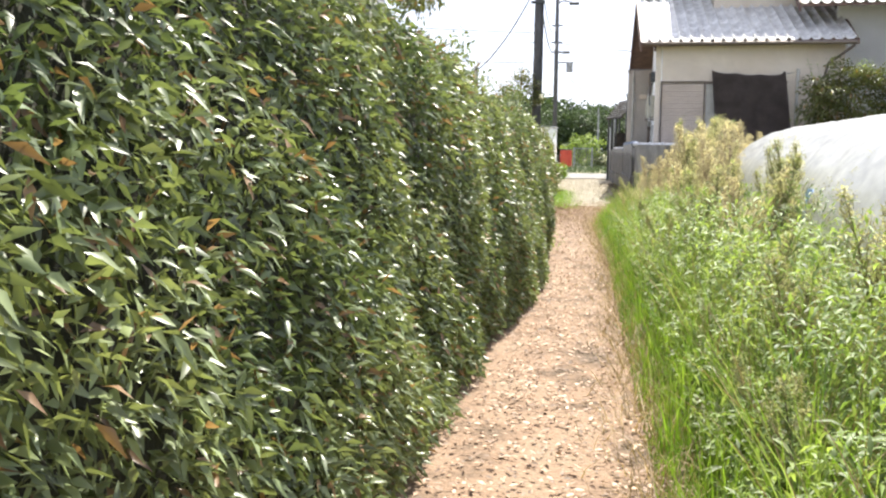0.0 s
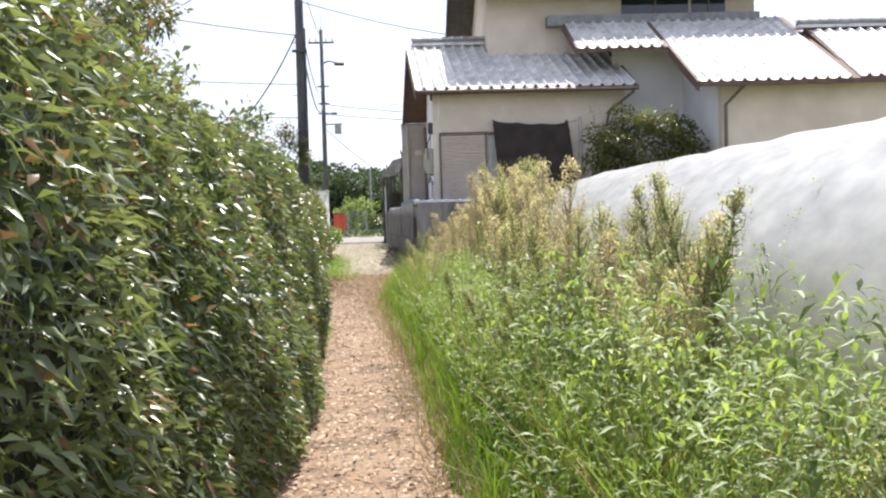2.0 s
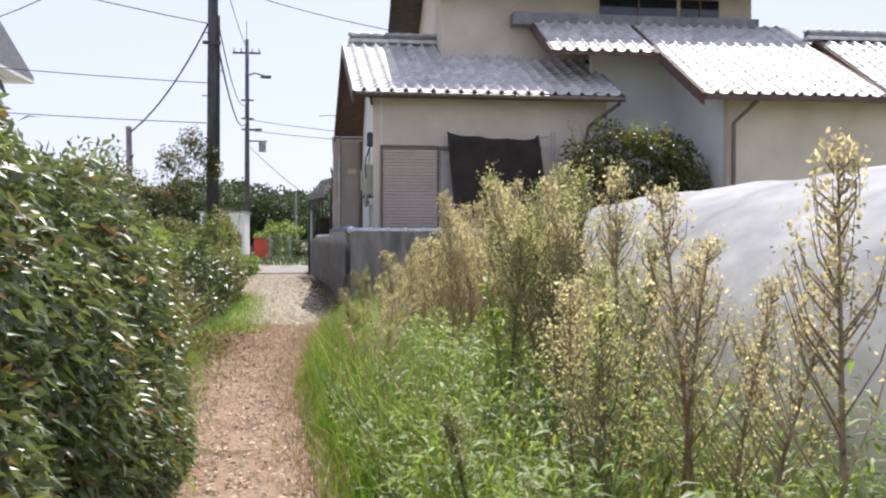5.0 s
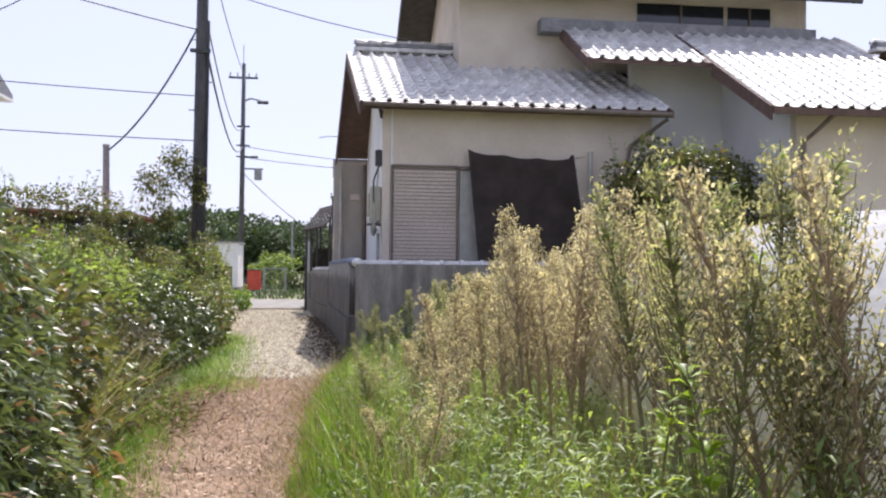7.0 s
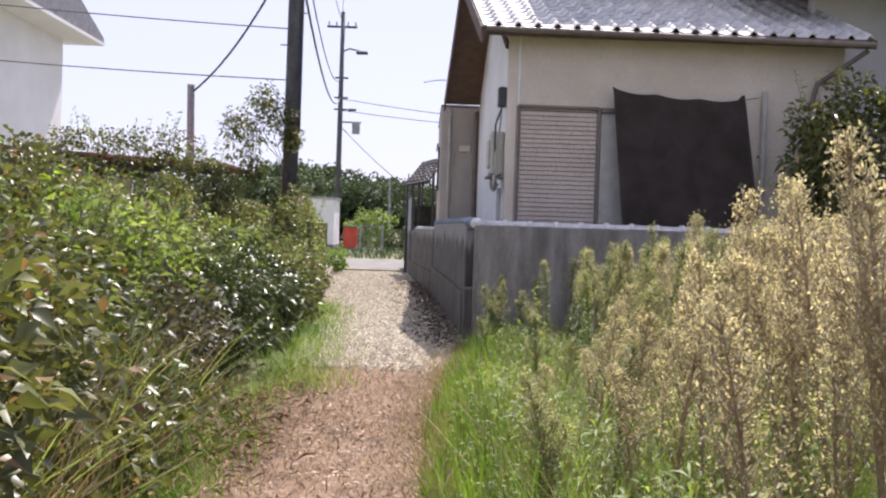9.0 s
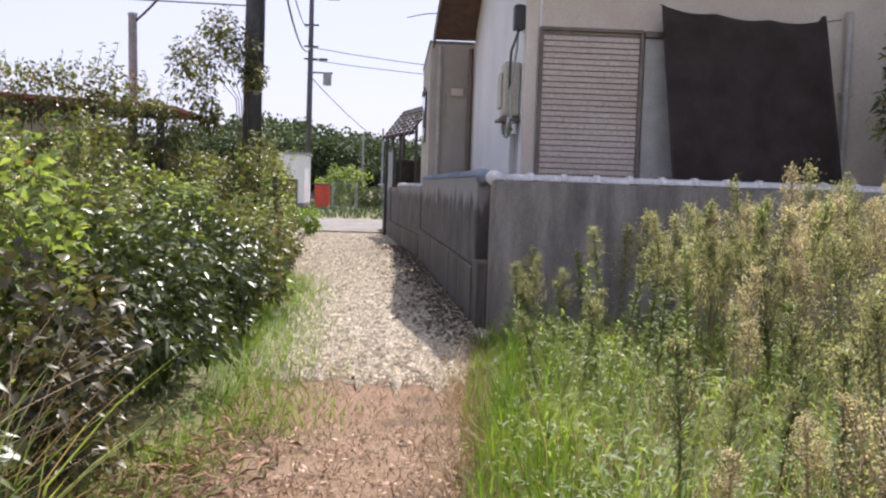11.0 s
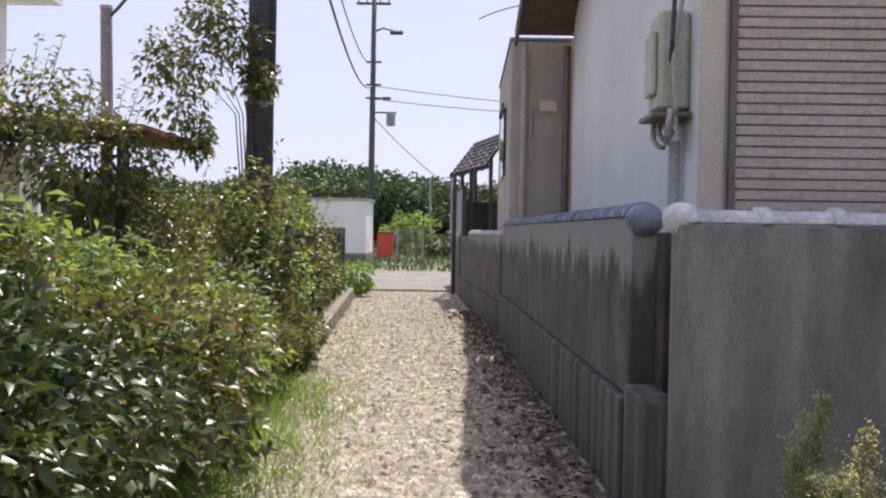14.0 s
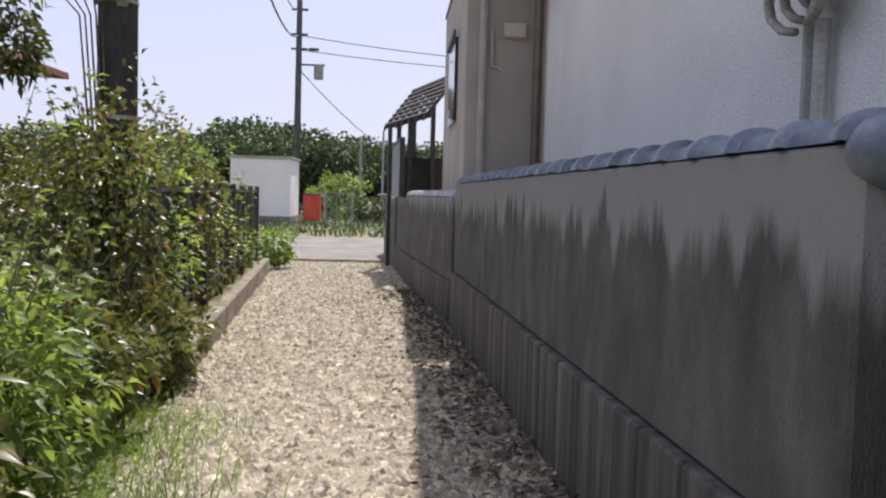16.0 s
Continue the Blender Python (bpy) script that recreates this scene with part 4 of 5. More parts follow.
def shrub(name, at, rx, ry, rz, n, L, W, mat, label, cat="shrub", group="", seed=0.0, base=0.0, sprigs=0):
    e = thing(name, label, cat, at, group)
    p, u = blob_points(n, rx, ry, rz, seed)
    p[:, 2] = np.maximum(p[:, 2] + rz * 0.95 + base, 0.02)
    d = u * 0.8 + unit(n) * 0.8
    leaves("foliage", p, d, unit(n) + np.array([0, 0, 1.0]), rng.uniform(L * 0.6, L * 1.2, n), rng.uniform(W * 0.7, W * 1.2, n), mat, e)
    bm = bmesh.new()
    for k in range(7):
        a = k * 0.9 + seed
        tip = Vector((math.cos(a) * rx * 0.7, math.sin(a) * ry * 0.7, base + rz * (1.0 + 0.5 * math.sin(k * 2.2))))
        add_tube(bm, [(0.03 * math.cos(a), 0.03 * math.sin(a), -0.05), tuple(tip * 0.5 + Vector((0, 0, 0.1))), tuple(tip)], [0.022, 0.015, 0.005], 5)
    part("branch", bm, M_BARK, e)
    if sprigs:
        P, D = [], []
        bm = bmesh.new()
        for k in range(sprigs):
            a = rng.uniform(0, 6.28)
            q = Vector((math.cos(a) * rx * rng.uniform(0.2, 0.9), math.sin(a) * ry * rng.uniform(0.2, 0.9), base + rz * rng.uniform(1.2, 1.7)))
            lean = Vector((math.cos(a) * 0.3, math.sin(a) * 0.3, 1)).normalized() * rng.uniform(0.25, 0.6)
            add_tube(bm, [tuple(q), tuple(q + lean)], [0.006, 0.002], 4)
            for i in range(22):
                s = rng.random()
                P.append(q + lean * s)
                D.append((rng.normal(), rng.normal(), 0.4))
        part("shoot", bm, M_STEMGREEN, e)["kind"] = "stuff"
        leaves("shoot_leaves", P, D, unit(len(P)) + np.array([0, 0, 1.0]), rng.uniform(0.05, 0.1, len(P)), rng.uniform(0.018, 0.03, len(P)), M_FRESH, e)
    return e


SH = "mixed wild shrub with glossy green leaves beside the path"
shrub_rows = [
    (-1.35, 12.2, 0.75, 0.8, 0.62, 1), (-1.75, 13.6, 0.8, 0.9, 0.72, 2), (-1.55, 15.0, 0.55, 0.7, 0.45, 3), (-2.3, 15.3, 0.8, 0.9, 0.8, 4),
    (-1.75, 16.7, 0.62, 0.8, 0.48, 5), (-2.6, 17.2, 0.9, 0.9, 0.8, 6), (-1.75, 18.6, 0.65, 0.9, 0.56, 7), (-2.6, 19.2, 0.8, 0.9, 0.75, 8),
    (-1.85, 20.6, 0.75, 0.9, 0.6, 9), (-2.9, 21.0, 0.9, 1.0, 0.7, 10), (-1.8, 22.3, 0.7, 0.9, 0.55, 11), (-2.0, 23.9, 0.62, 0.9, 0.5, 12),
    (-2.9, 23.2, 0.9, 1.0, 0.75, 13), (-1.95, 25.2, 0.5, 0.5, 0.42, 14), (-3.3, 13.0, 1.0, 1.2, 0.8, 15), (-4.2, 16.5, 1.2, 1.4, 1.05, 16), (-4.4, 20.0, 1.3, 1.5, 1.0, 17), (-4.6, 23.5, 1.3, 1.3, 1.0, 18), (-3.1, 18.2, 0.8, 0.8, 0.98, 19), (-3.2, 22.2, 0.9, 0.9, 0.95, 20)]
for x, y, rx, ry, rz, s in shrub_rows:
    mat = {3: M_DARKLEAF, 5: M_BRONZE, 7: M_DARKLEAF, 9: M_DARKLEAF, 12: M_FRESH, 6: M_FRESH, 13: M_FRESH}.get(s, M_SHRUB)
    shrub("shrub", (x, y, 0), rx, ry, rz, int(4300 * rx * rz / 0.36), 0.095, 0.042, mat, SH, group="shrubs beside the path", seed=s * 1.7, sprigs=10 if s % 3 else 18)
# tree behind the hedge
tr = thing("tree", "leafy young tree rising behind the hedge", "tree", (-3.5, 13.6, 0))
part("trunk", tube([(0, 0, -0.1), (0.05, 0.1, 1.2), (-0.1, 0, 2.6), (0.05, 0, 3.8)], [0.11, 0.09, 0.06, 0.02], 8), M_BARK, tr)
P, U = [], []
for k in range(16):
    c = np.array([rng.uniform(-1.0, 0.9), rng.uniform(-1.0, 1.0), rng.uniform(2.0, 4.6)])
    p, u = blob_points(700, 0.45, 0.45, 0.36, k)
    P.append(p + c)
    U.append(u)
P, U = np.concatenate(P), np.concatenate(U)
leaves("crown", P, U + unit(len(P)), unit(len(P)) + np.array([0, 0, 1.0]), rng.uniform(0.07, 0.14, len(P)), rng.uniform(0.025, 0.045, len(P)), M_SHRUB, tr)
# tall growth behind the near hedge
for k, (x, y, s) in enumerate(((-1.9, 1.5, 1.0), (-2.2, 3.6, 1.1), (-2.0, 6.0, 0.9), (-2.6, 8.3, 0.95), (-2.6, -0.5, 1.2))):
    shrub("shrub", (x, y, 0), 0.9 * s, 1.2, 0.85, 7000, 0.11, 0.04, M_SHRUB, "tall leafy shrub behind the hedge", group="shrubs behind the hedge", seed=k * 2.3 + 5, base=(1.3, 0.75, 0.25, 0.1, 1.5)[k])
# shrub by the house
shrub("shrub", (6.35, 21.9, 0), 1.35, 0.6, 0.85, 8500, 0.12, 0.05, M_SHRUB, "broad leafy evergreen shrub against the house", seed=3.3, base=1.75, sprigs=22)

# vines on the lean-to, pole and fence
shrub("vine", (-5.3, 26.6, 0), 1.5, 0.5, 0.4, 3200, 0.1, 0.045, M_SHRUB, "leafy vine sprawling over the lean-to roof", "vine", seed=8, base=2.15, sprigs=14)
shrub("vine", (-3.6, 26.2, 0), 0.6, 0.5, 0.5, 1600, 0.1, 0.045, M_SHRUB, "leafy vine hanging from the lean-to roof", "vine", seed=5, base=1.55, sprigs=8)
vine = thing("vine", "leafy climbing vine around the utility pole", "vine", (-2.28, 27.15, 0))
P, U = [], []
for k, (x, y, z, r) in enumerate(((-0.75, -0.1, 2.75, 0.4), (-0.5, -0.25, 3.2, 0.42), (-0.1, -0.25, 3.35, 0.32), (-0.95, 0, 3.2, 0.3), (-0.55, -0.2, 2.3, 0.22), (0.12, -0.2, 2.95, 0.2), (-0.4, -0.2, 3.65, 0.28), (-0.1, -0.22, 1.5, 0.28), (-0.2, -0.2, 1.0, 0.4))):
    p, u = blob_points(330, r, r, r, k + 0.5, 0.8)
    P.append(p + np.array([x, y, z])); U.append(u)
P, U = np.concatenate(P), np.concatenate(U)
leaves("foliage", P, U + unit(len(P)), unit(len(P)) + np.array([0, 0, 1.0]), rng.uniform(0.06, 0.12, len(P)), rng.uniform(0.03, 0.05, len(P)), M_SHRUB, vine)
bm = bmesh.new()
for k in range(5):
    add_tube(bm, [(0.12 * math.cos(k), -0.1, 0), (0.05 - 0.03 * k, -0.04, 1.5), (-0.04 * k, -0.05, 2.6), (-0.2 * k + 0.1, -0.15, 3.2)], [0.014, 0.01, 0.007, 0.003], 5)
part("stem", bm, M_BARK, vine)
for k in range(9):
    y = 26.3 + k * 1.02
    h = (1.0, 0.9, 1.0, 0.8, 0.9, 0.75, 0.85, 0.7, 0.55)[k]
    shrub("vine", (fx(y) - 0.25, y, 0.15), 0.36, 0.6, h * (0.92 if k < 5 else 0.62), 1900 if k < 4 else 900, 0.08, 0.04, (M_SHRUB, M_FRESH, M_SHRUB)[k % 3], "leafy vine clump climbing the fence", "vine", "vines on the fence", seed=k * 1.3, sprigs=8)
for k in range(5):
    y = 27 + k * 2.0
    shrub("shrub", (-3.6 - 0.1 * k, y, 0.15), 1.1, 1.2, 0.85, 5200, 0.09, 0.04, M_SHRUB, "garden shrub behind the fence", group="garden shrubs", seed=k * 2.1 + 1, sprigs=6)
shrub("shrub", (-1.72, 26.35, 0), 0.36, 0.5, 0.36, 1500, 0.085, 0.04, M_SHRUB, "low leafy shrub over the kerb end", seed=9, sprigs=5)
shrub("bush", (-2.15, 36.2, 0.1), 0.3, 0.4, 0.3, 900, 0.09, 0.05, M_GRASS, "small bright yellow-green bush at the kerb end", "bush", seed=2)
shrub("bush", (-1.3, 64, 0), 0.75, 0.7, 0.6, 1500, 0.16, 0.08, M_DARKLEAF, "dark round bush by the road", "bush", seed=4)


def weed(h, sort, seed):
    """One tall horseweed: stem, narrow leaves, plume of small heads. Sorts: leafy, stalky, dry."""
    r = np.random.default_rng(seed)
    dry = sort == "dry"
    says = {"dry": "tall dry horseweed with tan seed plumes", "leafy": "green leafy horseweed with narrow leaves", "stalky": "tall bare-stemmed horseweed with airy pale plumes", "young": "young bright green weed with lance-shaped leaves"}
    e = thing("tall_weed", says[sort], "weed", (0, 0, -3), "tall weeds along the path")
    bend = r.normal(0, 0.12, 2)
    def at(s):
        return np.array([bend[0] * s * s * h, bend[1] * s * s * h, h * s])
    part("stem", tube([tuple(at(s)) for s in (0, 0.3, 0.6, 0.85, 1.0)], [0.010, 0.009, 0.006, 0.004, 0.002], 5), M_STEMDRY if dry else M_STEMGREEN, e)
    n = {"dry": 90, "leafy": 400, "stalky": 70, "young": 130}[sort]
    s = r.uniform({"dry": 0.25, "leafy": 0.08, "stalky": 0.5, "young": 0.05}[sort], 0.98, n)
    P = np.array([at(q) for q in s])
    a = r.uniform(0, 6.28, n)
    D = np.stack([np.cos(a), np.sin(a), r.uniform(0.2, 1.2, n)], 1)
    leaves("leaf_spray", P, D, np.tile([0, 0, 1.0], (n, 1)) + r.normal(0, 0.2, (n, 3)), r.uniform(0.05, 0.115, n) * (1.1 - 0.45 * s) * (0.5 if dry else 1.5 if sort == "young" else 1), r.uniform(0.008, 0.015, n) * (0.6 if dry else 2.0 if sort == "young" else 1), M_DRYGRASS if dry else M_YOUNG if sort == "young" else M_FRESH, e, 0.3)
    bm = bmesh.new()
    PP, DD = [], []
    for k in range({"dry": 46, "leafy": 26, "stalky": 52, "young": 0}[sort]):
        q = r.uniform({"dry": 0.42, "leafy": 0.62, "stalky": 0.42}[sort], 0.97)
        o = at(q)
        a = r.uniform(0, 6.28)
        ln = (1.08 - q) * h * 0.36
        tip = o + np.array([math.cos(a) * ln * 0.6, math.sin(a) * ln * 0.6, ln])
        add_tube(bm, [tuple(o), tuple((o + tip) / 2 + np.array([math.cos(a), math.sin(a), 0]) * 0.02), tuple(tip)], [0.003, 0.002, 0.001], 3)
        for j in range(26):
            PP.append(o + (tip - o) * r.uniform(0.3, 1.08) + r.normal(0, 0.014, 3))
            DD.append(r.normal(0, 1, 3) + [0, 0, 0.6])
    if not PP:
        bm.free()
        return e
    tw = part("twig_spray", bm, M_STEMDRY if dry else M_STEMGREEN, e)
    tw["kind"] = "stuff"
    PP = np.array(PP)
    leaves("seed_plume", PP, DD, r.normal(0, 1, PP.shape), r.uniform(0.009, 0.02, len(PP)), r.uniform(0.005, 0.009, len(PP)), M_SEED if dry else M_SEEDGREEN, e, 0.0, True)
    return e


SORTS = ("leafy", "leafy", "leafy", "leafy", "stalky", "stalky", "stalky", "dry", "dry", "dry", "dry", "young", "young")
kinds = [weed(1.0 + 0.1 * (k % 3), q, 40 + k) for k, q in enumerate(SORTS)]
W_L = lerp_pts([(-4, 1.7), (2, 1.45), (6, 1.18), (10, 1.02), (14, 0.88), (18, 0.88), (21, 1.15)])
W_R = lerp_pts([(-4, 2.35), (13, 2.4), (15.5, 3.6), (17, 5.0), (21, 4.6)])
wr = random.Random(5)


def height_at(y):
    return np.interp(y, [-4, 3, 6, 9, 11, 13, 15.5, 18, 20.8], [1.1, 1.3, 1.55, 1.75, 1.85, 1.9, 1.7, 1.65, 1.7])


clumps = [(wr.uniform(-2.5, 20.7), wr.random(), None) for _ in range(31)]
clumps += [(12.8, 0.5, 1), (13.4, 0.75, 1), (14.0, 0.62, 1), (13.7, 0.35, 1), (14.6, 0.35, 1), (15.0, 0.55, 1), (11.6, 0.8, 0), (9.6, 0.7, 1), (19.6, 0.35, 0), (19.9, 0.48, 1), (20.3, 0.15, 0), (18.8, 0.6, 1), (16.2, 0.25, 0), (6.5, 0.95, 0), (5.4, 0.95, 0), (7.6, 0.5, 1), (18.4, 0.3, 0), (19.2, 0.42, 0), (19.5, 0.55, 0), (18.0, 0.45, 1), (20.0, 0.3, 0)]
made_weeds = 0
for y0, u0, how in clumps:
    if how is None and 3.0 < y0 < 11.5 and u0 > 0.7:
        continue
    dry = wr.random() < np.interp(y0, [0, 5, 9, 16, 21], [0.0, 0.2, 0.4, 0.4, 0.25]) if how is None else bool(how)
    for _ in range(wr.choice((4, 5, 6)) if how is None else 6):
        if made_weeds >= 290:
            break
        made_weeds += 1
        y = min(20.9, y0 + wr.gauss(0, 0.28))
        u = min(1.0, max(0.0, u0 + wr.gauss(0, 0.12)))
        x = W_L(y) + u * (W_R(y) - W_L(y))
        k = wr.choice((7, 8, 9, 10)) if dry else (wr.choice((0, 1, 2, 3)) if wr.random() < 0.7 - 0.95 * u else wr.choice((4, 5, 6)))
        h = height_at(y) * wr.uniform(0.62, 1.0) * (0.5 + 0.5 * min(1, u * 1.8))
        s = h / (1.0 + 0.1 * (k % 3))
        m = pose(x, y, -0.01, 0, 0, wr.uniform(0, 360)) @ pose(0, 0, 0, wr.uniform(-7, 7), wr.uniform(-7, 7), 0) @ Matrix.Diagonal((s ** 0.6, s ** 0.6, s, 1))
        copy_thing(kinds[k], m)
# young bright weeds at the path side of the tall stand, and leafy ones among the shrubs across the path
for y, x, h in ((9.6, 1.55, 0.95), (9.9, 1.75, 0.85), (10.1, 1.35, 0.7), (10.4, 1.6, 0.9), (10.8, 1.2, 0.55), (11.6, 1.45, 0.7), (12.2, 1.15, 0.6), (17.3, 1.2, 0.55), (18.2, 1.35, 0.6), (19.4, 1.5, 0.7), (5.8, 1.6, 0.7), (6.9, 1.8, 0.8), (4.6, 1.75, 0.75)):
    copy_thing(kinds[wr.choice((11, 12))], pose(x, y, -0.01, wr.uniform(-5, 5), wr.uniform(-5, 5), wr.uniform(0, 360)) @ Matrix.Diagonal((h, h, h, 1)))
for _ in range(34):
    y = wr.uniform(12.6, 18.0)
    x, h = -1.75 - abs(wr.gauss(0, 0.75)), wr.uniform(1.15, 1.75)
    copy_thing(kinds[wr.choice((0, 1, 2, 3, 12))], pose(x, y, -0.01, wr.uniform(-8, 8), wr.uniform(-8, 8), wr.uniform(0, 360)) @ Matrix.Diagonal((h ** 0.7, h ** 0.7, h, 1)))
for e in kinds:
    for o in (*e.children_recursive, e):
        bpy.data.objects.remove(o)


def blades(name, n, where, hmin, hmax, width, mat, label, lean=0.25):
    """Grass blades, three joints each, as one piece of stuff."""
    xy = np.array([where() for _ in range(n)])
    h = rng.uniform(hmin, hmax, n) * xy[:, 2]
    a = rng.uniform(0, 6.28, n)
    w = rng.uniform(0.6, 1.2, n) * width
    sx, sy = np.cos(a) * w, np.sin(a) * w
    b = rng.normal(0, lean, (n, 2)) * h[:, None]
    z0 = np.full(n, -0.01)
    def row(t):
        cx, cy = xy[:, 0] + b[:, 0] * t * t, xy[:, 1] + b[:, 1] * t * t
        zz = z0 + h * t * (1 - 0.12 * t)
        ww = (1 - t * 0.75)
        return [np.stack([cx - sx * ww, cy - sy * ww, zz], 1), np.stack([cx + sx * ww, cy + sy * ww, zz], 1)]
    v = np.stack(row(0) + row(0.5) + row(0.82) + [np.stack([xy[:, 0] + b[:, 0] * 1.15, xy[:, 1] + b[:, 1] * 1.15, h * 0.95], 1)], 1).reshape(-1, 3)
    i = np.arange(n)[:, None] * 7
    f = np.concatenate([i + [0, 1, 3], i + [0, 3, 2], i + [2, 3, 5], i + [2, 5, 4], i + [4, 5, 6]], 1).reshape(-1, 3)
    o = raw(name, v.tolist(), f.tolist(), mat)
    return tagged(o, label, "grass", kind="stuff")


def edge_grass():
    y = rng.uniform(-3, 20.6)
    patch = 0.6 + 0.4 * math.sin(y * 2.1) * math.sin(y * 5.3 + 1) + 0.25 * math.sin(y * 11)
    x = PATH_R(y) - 0.04 + abs(rng.normal(0.16 * patch, 0.30))
    tuft = 0.7 + 0.5 * math.sin(x * 17 + y * 9) * math.sin(y * 13 - x * 5)
    return x, y, float(np.clip(0.25 + (x - PATH_R(y)) * 1.9, 0.15, 1.0)) * tuft * float(np.interp(y, [-3, 10, 16, 20], [1, 1, 0.8, 0.6]))


def wild_right():
    y = rng.uniform(-3, 21.2)
    return rng.uniform(PATH_R(y) + 0.3, W_R(y) + 0.2), y, float(np.interp(y, [-3, 14, 20], [1, 1, 0.55]))


def lane_left():
    y = rng.uniform(9.5, 25.6)
    e = PATH_L(y) if y < 17.5 else LANE_L(y)
    return e + rng.normal(-0.12 if y < 17.5 else 0.02, 0.17 if y < 17.5 else 0.25), y, 1.0


blades("grass_tall", 15000, edge_grass, 0.35, 0.9, 0.0055, M_GRASS, "tall bright green grass along the path edge", 0.22)
def fringe():
    y = rng.uniform(-3, 20.4)
    return PATH_R(y) + 0.05 + rng.normal(0, 0.13), y, 1.0
blades("grass_fringe", 9000, fringe, 0.05, 0.22, 0.003, M_DRYGRASS, "short straw fringe creeping onto the path", 0.8)
blades("grass_straw", 8000, edge_grass, 0.1, 0.55, 0.003, M_DRYGRASS, "straw-coloured dry grass along the path edge", 0.5)
def thatch():
    y = rng.normal(16.8, 2.2)
    y = y if y < 20.6 else rng.uniform(15, 20)
    side = rng.beta(0.8, 0.8) if y < 18 else rng.random()
    return PATH_L(y) + side * (PATH_R(y) + 0.2 - PATH_L(y)), y, 1.0
blades("grass_thatch", 4500, thatch, 0.03, 0.10, 0.003, M_RED_LITTER, "short reddish-brown dead grass on the path", 1.2)
blades("grass_stubble", 5000, thatch, 0.03, 0.09, 0.003, M_DRYGRASS, "short straw stubble on the path", 1.0)
blades("grass_wild", 14000, wild_right, 0.3, 0.8, 0.005, M_FRESH, "mixed green grass between tall weeds", 0.3)
blades("grass_dry", 7000, wild_right, 0.3, 0.9, 0.004, M_DRYGRASS, "dry straw grass between tall weeds", 0.35)
blades("grass_short", 9000, lane_left, 0.05, 0.22, 0.004, M_GRASS, "short green grass along the lane edge", 0.6)
blades("grass_far", 9000, lambda: (rng.uniform(-14, 8), rng.uniform(48.5, 75), 1.0), 0.1, 0.3, 0.03, M_TREEFAR, "green roadside grass beyond the road", 0.5)
def left_wild():
    y = rng.uniform(11.5, 15.8)
    return rng.uniform(-2.4, PATH_L(y) - 0.2), y, 1.0
blades("grass_arching", 2600, left_wild, 0.4, 1.0, 0.006, M_DRYGRASS, "arching dry and brown grass among the shrubs", 0.45)
blades("grass_shrub", 1500, left_wild, 0.4, 1.0, 0.007, M_FRESH, "long green grass among the shrubs", 0.45)
def strap_place():
    c = rng.integers(0, 9)
    return -2.3 + 0.5 * math.sin(c * 2.3) + rng.normal(0, 0.07), 24.2 + c * 0.3 + rng.normal(0, 0.07), 1.0
blades("strap_leaves", 420, strap_place, 0.4, 0.75, 0.016, M_FRESH, "long arching strap leaves at the foot of the pole", 0.55)
# low leafy undergrowth on the weed side
n = 95000
y = rng.uniform(-3, 20.8, n)
lo, hi = np.array([PATH_R(q) for q in y]) + 0.15, np.array([W_R(q) for q in y])
x = lo + rng.random(n) * (hi - lo)
z = rng.random(n) ** 0.8 * np.interp(y, [-3, 5, 9, 14, 20], [1.1, 1.1, 0.95, 0.65, 0.45]) * (0.7 + 0.3 * np.sin(x * 6 + y * 4) * np.sin(y * 3.1)) * np.clip((x - lo) * 2.2 + 0.35, 0.2, 1)
d = unit(n)
d[:, 2] = np.abs(d[:, 2]) * 1.1
tagged(leaves("undergrowth", np.stack([x, y, z], 1), d, unit(n) * 0.4 + np.array([0, 0, 1.0]), rng.uniform(0.04, 0.10, n), rng.uniform(0.010, 0.02, n), M_FRESH), "low leafy green weeds under the tall stems", "weeds", kind="stuff")

# ---------------- litter and pebbles ----------------
n = 15000
y = rng.uniform(-4, 17.8, n)
a = np.array([PATH_L(q) for q in y]); b = np.array([PATH_R(q) for q in y])
x = a - 0.1 + (b - a + 0.2) * rng.random(n)
d = unit(n); d[:, 2] *= 0.15
tagged(leaves("leaf_litter", np.stack([x, y, np.full(n, 0.012) + rng.random(n) * 0.015], 1), d, np.tile([0, 0, 1.0], (n, 1)) + rng.normal(0, 0.25, (n, 3)), rng.uniform(0.02, 0.055, n), rng.uniform(0.009, 0.022, n), M_LITTER, None, 0.0), "dry brown fallen leaves on the path", "leaves", kind="stuff")
n = 1500
y = rng.normal(16.2, 0.9, n)
x = -0.95 + rng.normal(0, 0.22, n)
d = unit(n); d[:, 2] = np.abs(d[:, 2]) * 0.5
tagged(leaves("dry_fronds", np.stack([x, y, rng.random(n) * 0.10], 1), d, unit(n) + np.array([0, 0, 1.0]), rng.uniform(0.08, 0.2, n), rng.uniform(0.008, 0.02, n), M_RED_LITTER), "reddish dead fronds heaped at the path edge", "dead leaves", kind="stuff")

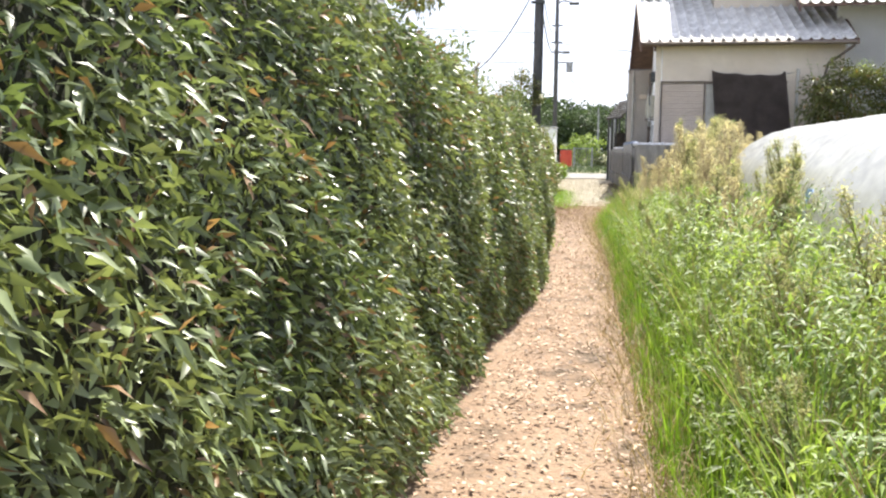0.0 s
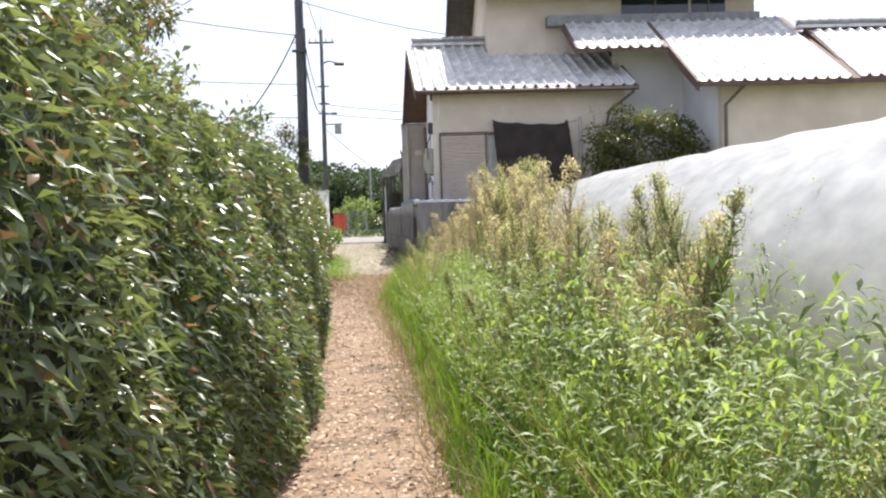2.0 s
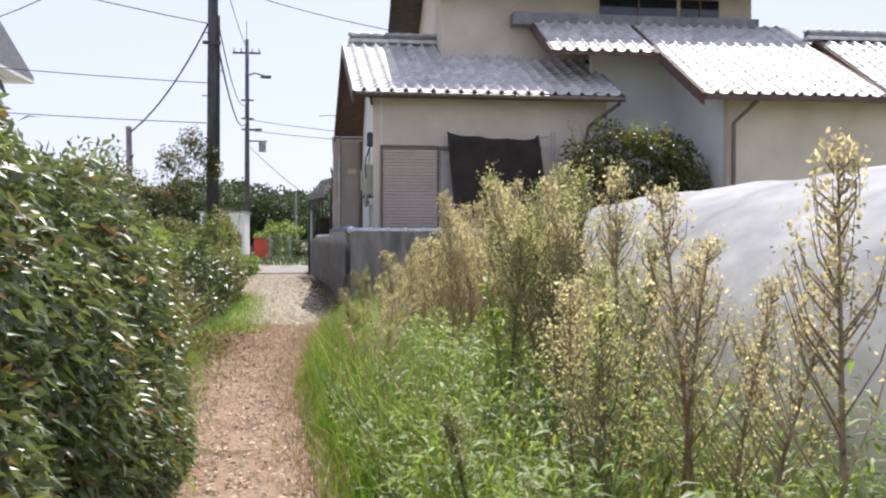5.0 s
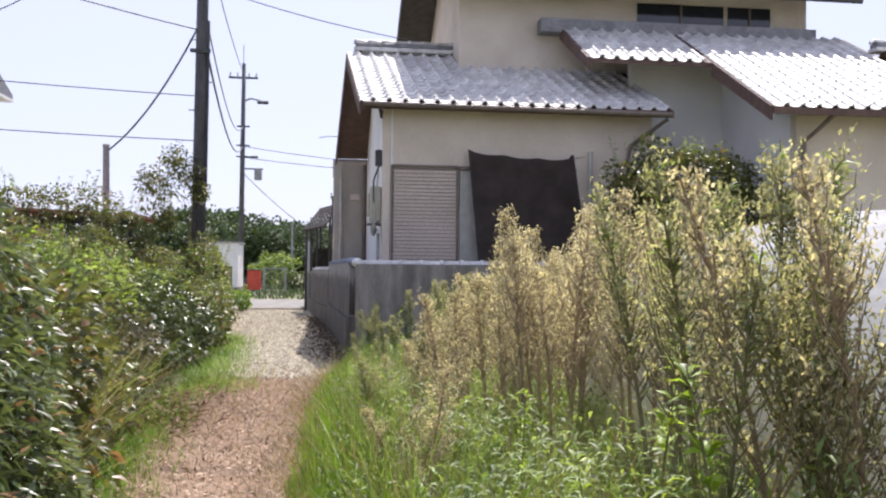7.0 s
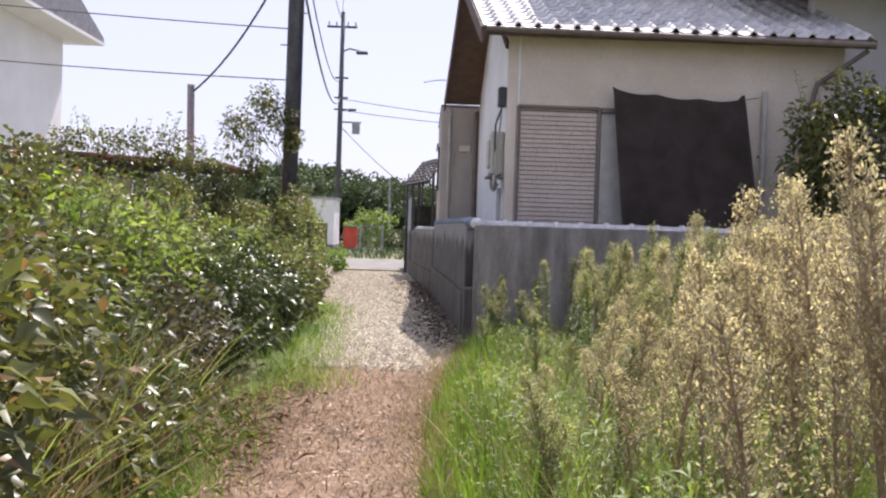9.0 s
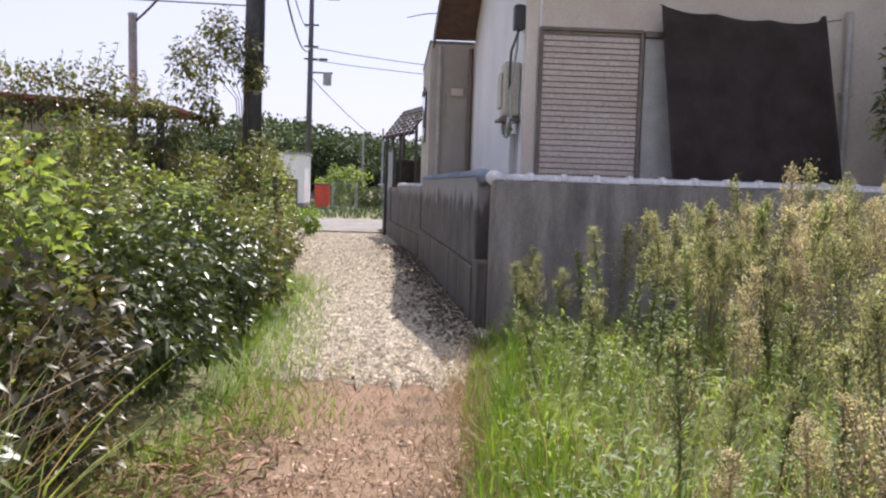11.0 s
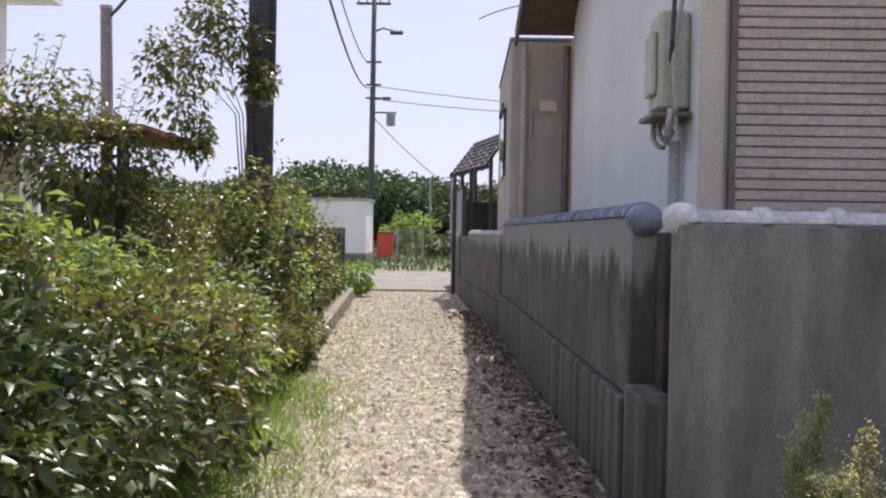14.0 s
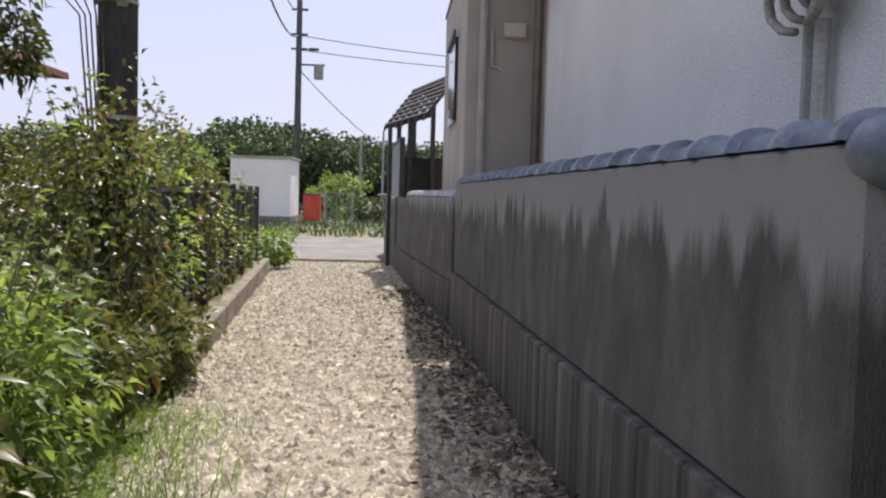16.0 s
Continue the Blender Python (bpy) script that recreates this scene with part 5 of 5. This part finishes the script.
n = 30000
y = 18.9 + 19.5 * rng.random(n) ** 1.25
y = np.where(y < 20.3, y + np.abs(rng.normal(0, 0.7, n)), y)
a = np.array([LANE_L(q) for q in y]); b = np.array([LANE_R(q) for q in y])
x = a + (b - a) * rng.random(n)
r = rng.uniform(0.012, 0.036, n) * (1 + 0.4 * (rng.random(n) > 0.93))
base = np.array([[1, 0, 0], [0, 1, 0], [-1, 0, 0], [0, -1, 0], [0, 0, 0.6]])
ang = rng.uniform(0, 6.28, n)
c, s = np.cos(ang), np.sin(ang)
jit = 1 + rng.normal(0, 0.2, (n, 5, 3))
v = base[None] * jit * r[:, None, None] * np.stack([np.ones(n), rng.uniform(0.6, 1, n), np.ones(n)], 1)[:, None, :]
vx = v[:, :, 0] * c[:, None] - v[:, :, 1] * s[:, None] + x[:, None]
vy = v[:, :, 0] * s[:, None] + v[:, :, 1] * c[:, None] + y[:, None]
v = np.stack([vx, vy, v[:, :, 2] + 0.006], 2).reshape(-1, 3)
i = np.arange(n)[:, None] * 5
f = np.concatenate([i + [0, 1, 4], i + [1, 2, 4], i + [2, 3, 4], i + [3, 0, 4]], 1).reshape(-1, 3)
tagged(raw("gravel", v.tolist(), f.tolist(), M_PEBBLE), "loose pale gravel stones on the lane", "gravel", kind="stuff")

# leaf litter at the wall foot, thickened to darken the shaded gravel
n = 2600
y = rng.uniform(20.5, 33, n)
x = np.interp(y, [20.5, 29.7, 34.2], [0.86, 0.5, 0.08]) - np.abs(rng.normal(0, 0.28, n))
d = unit(n); d[:, 2] *= 0.3
tagged(leaves("wall_litter", np.stack([x, y, 0.02 + rng.random(n) * 0.02], 1), d, np.tile([0, 0, 1.0], (n, 1)) + rng.normal(0, 0.4, (n, 3)), rng.uniform(0.04, 0.09, n), rng.uniform(0.02, 0.045, n), M_BARK, None, 0.0), "dark dead leaves along the wall foot, spread thick to deepen its shadow", "leaves", kind="stuff")

# ---------------- far trees ----------------
def far_tree(seed, h, w, mat):
    r = np.random.default_rng(seed)
    e = thing("tree", "distant dark green broadleaf tree", "tree", (0, 0, 0), "trees beyond the road")
    bm = tube([(0, 0, -0.1), (0.1, 0, h * 0.3), (0, 0.1, h * 0.7)], [0.22, 0.16, 0.06], 6)
    for k in range(5):
        a = k * 1.3 + seed
        add_tube(bm, [(0, 0, h * (0.25 + 0.08 * k)), (math.cos(a) * w * 0.35, math.sin(a) * w * 0.35, h * (0.45 + 0.08 * k))], [0.08, 0.03], 5)
    part("trunk", bm, M_BARK, e)
    P, U = [], []
    for k in range(14):
        c = np.array([r.uniform(-0.5, 0.5) * w, r.uniform(-0.5, 0.5) * w, h * r.uniform(0.28, 0.85)])
        p, u = blob_points(300, w * 0.28, w * 0.28, h * 0.16, k + seed)
        P.append(p + c); U.append(u)
    P, U = np.concatenate(P), np.concatenate(U)
    leaves("crown", P, U + unit(len(P)), unit(len(P)) + np.array([0, 0, 1.0]), rng.uniform(0.2, 0.42, len(P)), rng.uniform(0.14, 0.26, len(P)), mat, e, 0.25, True)
    return e


ft = [far_tree(k, 5.2, 5.0, M_TREEFAR) for k in range(4)]
ft[0].location = (-9.5, 80, 0)
ft[1].location = (-1.5, 84, 0)
ft[2].location = (5, 80, 0)
ft[3].location = (-16, 92, 0)
for k in range(34):
    x = -62 + k * 3.6 + wr.uniform(-1.2, 1.2)
    y = wr.uniform(86, 104)
    s = wr.choice((0.55, 0.75, 0.95, 1.15, 1.45)) * wr.uniform(0.9, 1.1)
    copy_thing(ft[k % 4], pose(x, y, 0, 0, 0, wr.uniform(0, 360)) @ Matrix.Diagonal((s, s, s, 1)))
for k in range(11):
    s = wr.uniform(0.75, 1.05)
    copy_thing(ft[k % 4], pose(-17 + k * 2.6, wr.uniform(80, 88), 0, 0, 0, wr.uniform(0, 360)) @ Matrix.Diagonal((s, s, s, 1)))
for k in range(16):
    x = -60 + k * 8 + wr.uniform(-2, 2)
    copy_thing(ft[k % 4], pose(x, wr.uniform(128, 145), 0, 0, 0, wr.uniform(0, 360)) @ Matrix.Diagonal((1.7, 1.7, 1.5 + wr.uniform(-0.5, 0.5), 1)))
shrub("bush", (-3.2, 70, 0), 1.4, 1.2, 1.2, 1800, 0.25, 0.14, M_FRESH, "light green bush beyond the road", "bush", seed=6)

# roof tiles of the low wing, one by one
tiles_single(roof, 1.01, 6.34, (ys, zs), (yr, zr), -0.043)
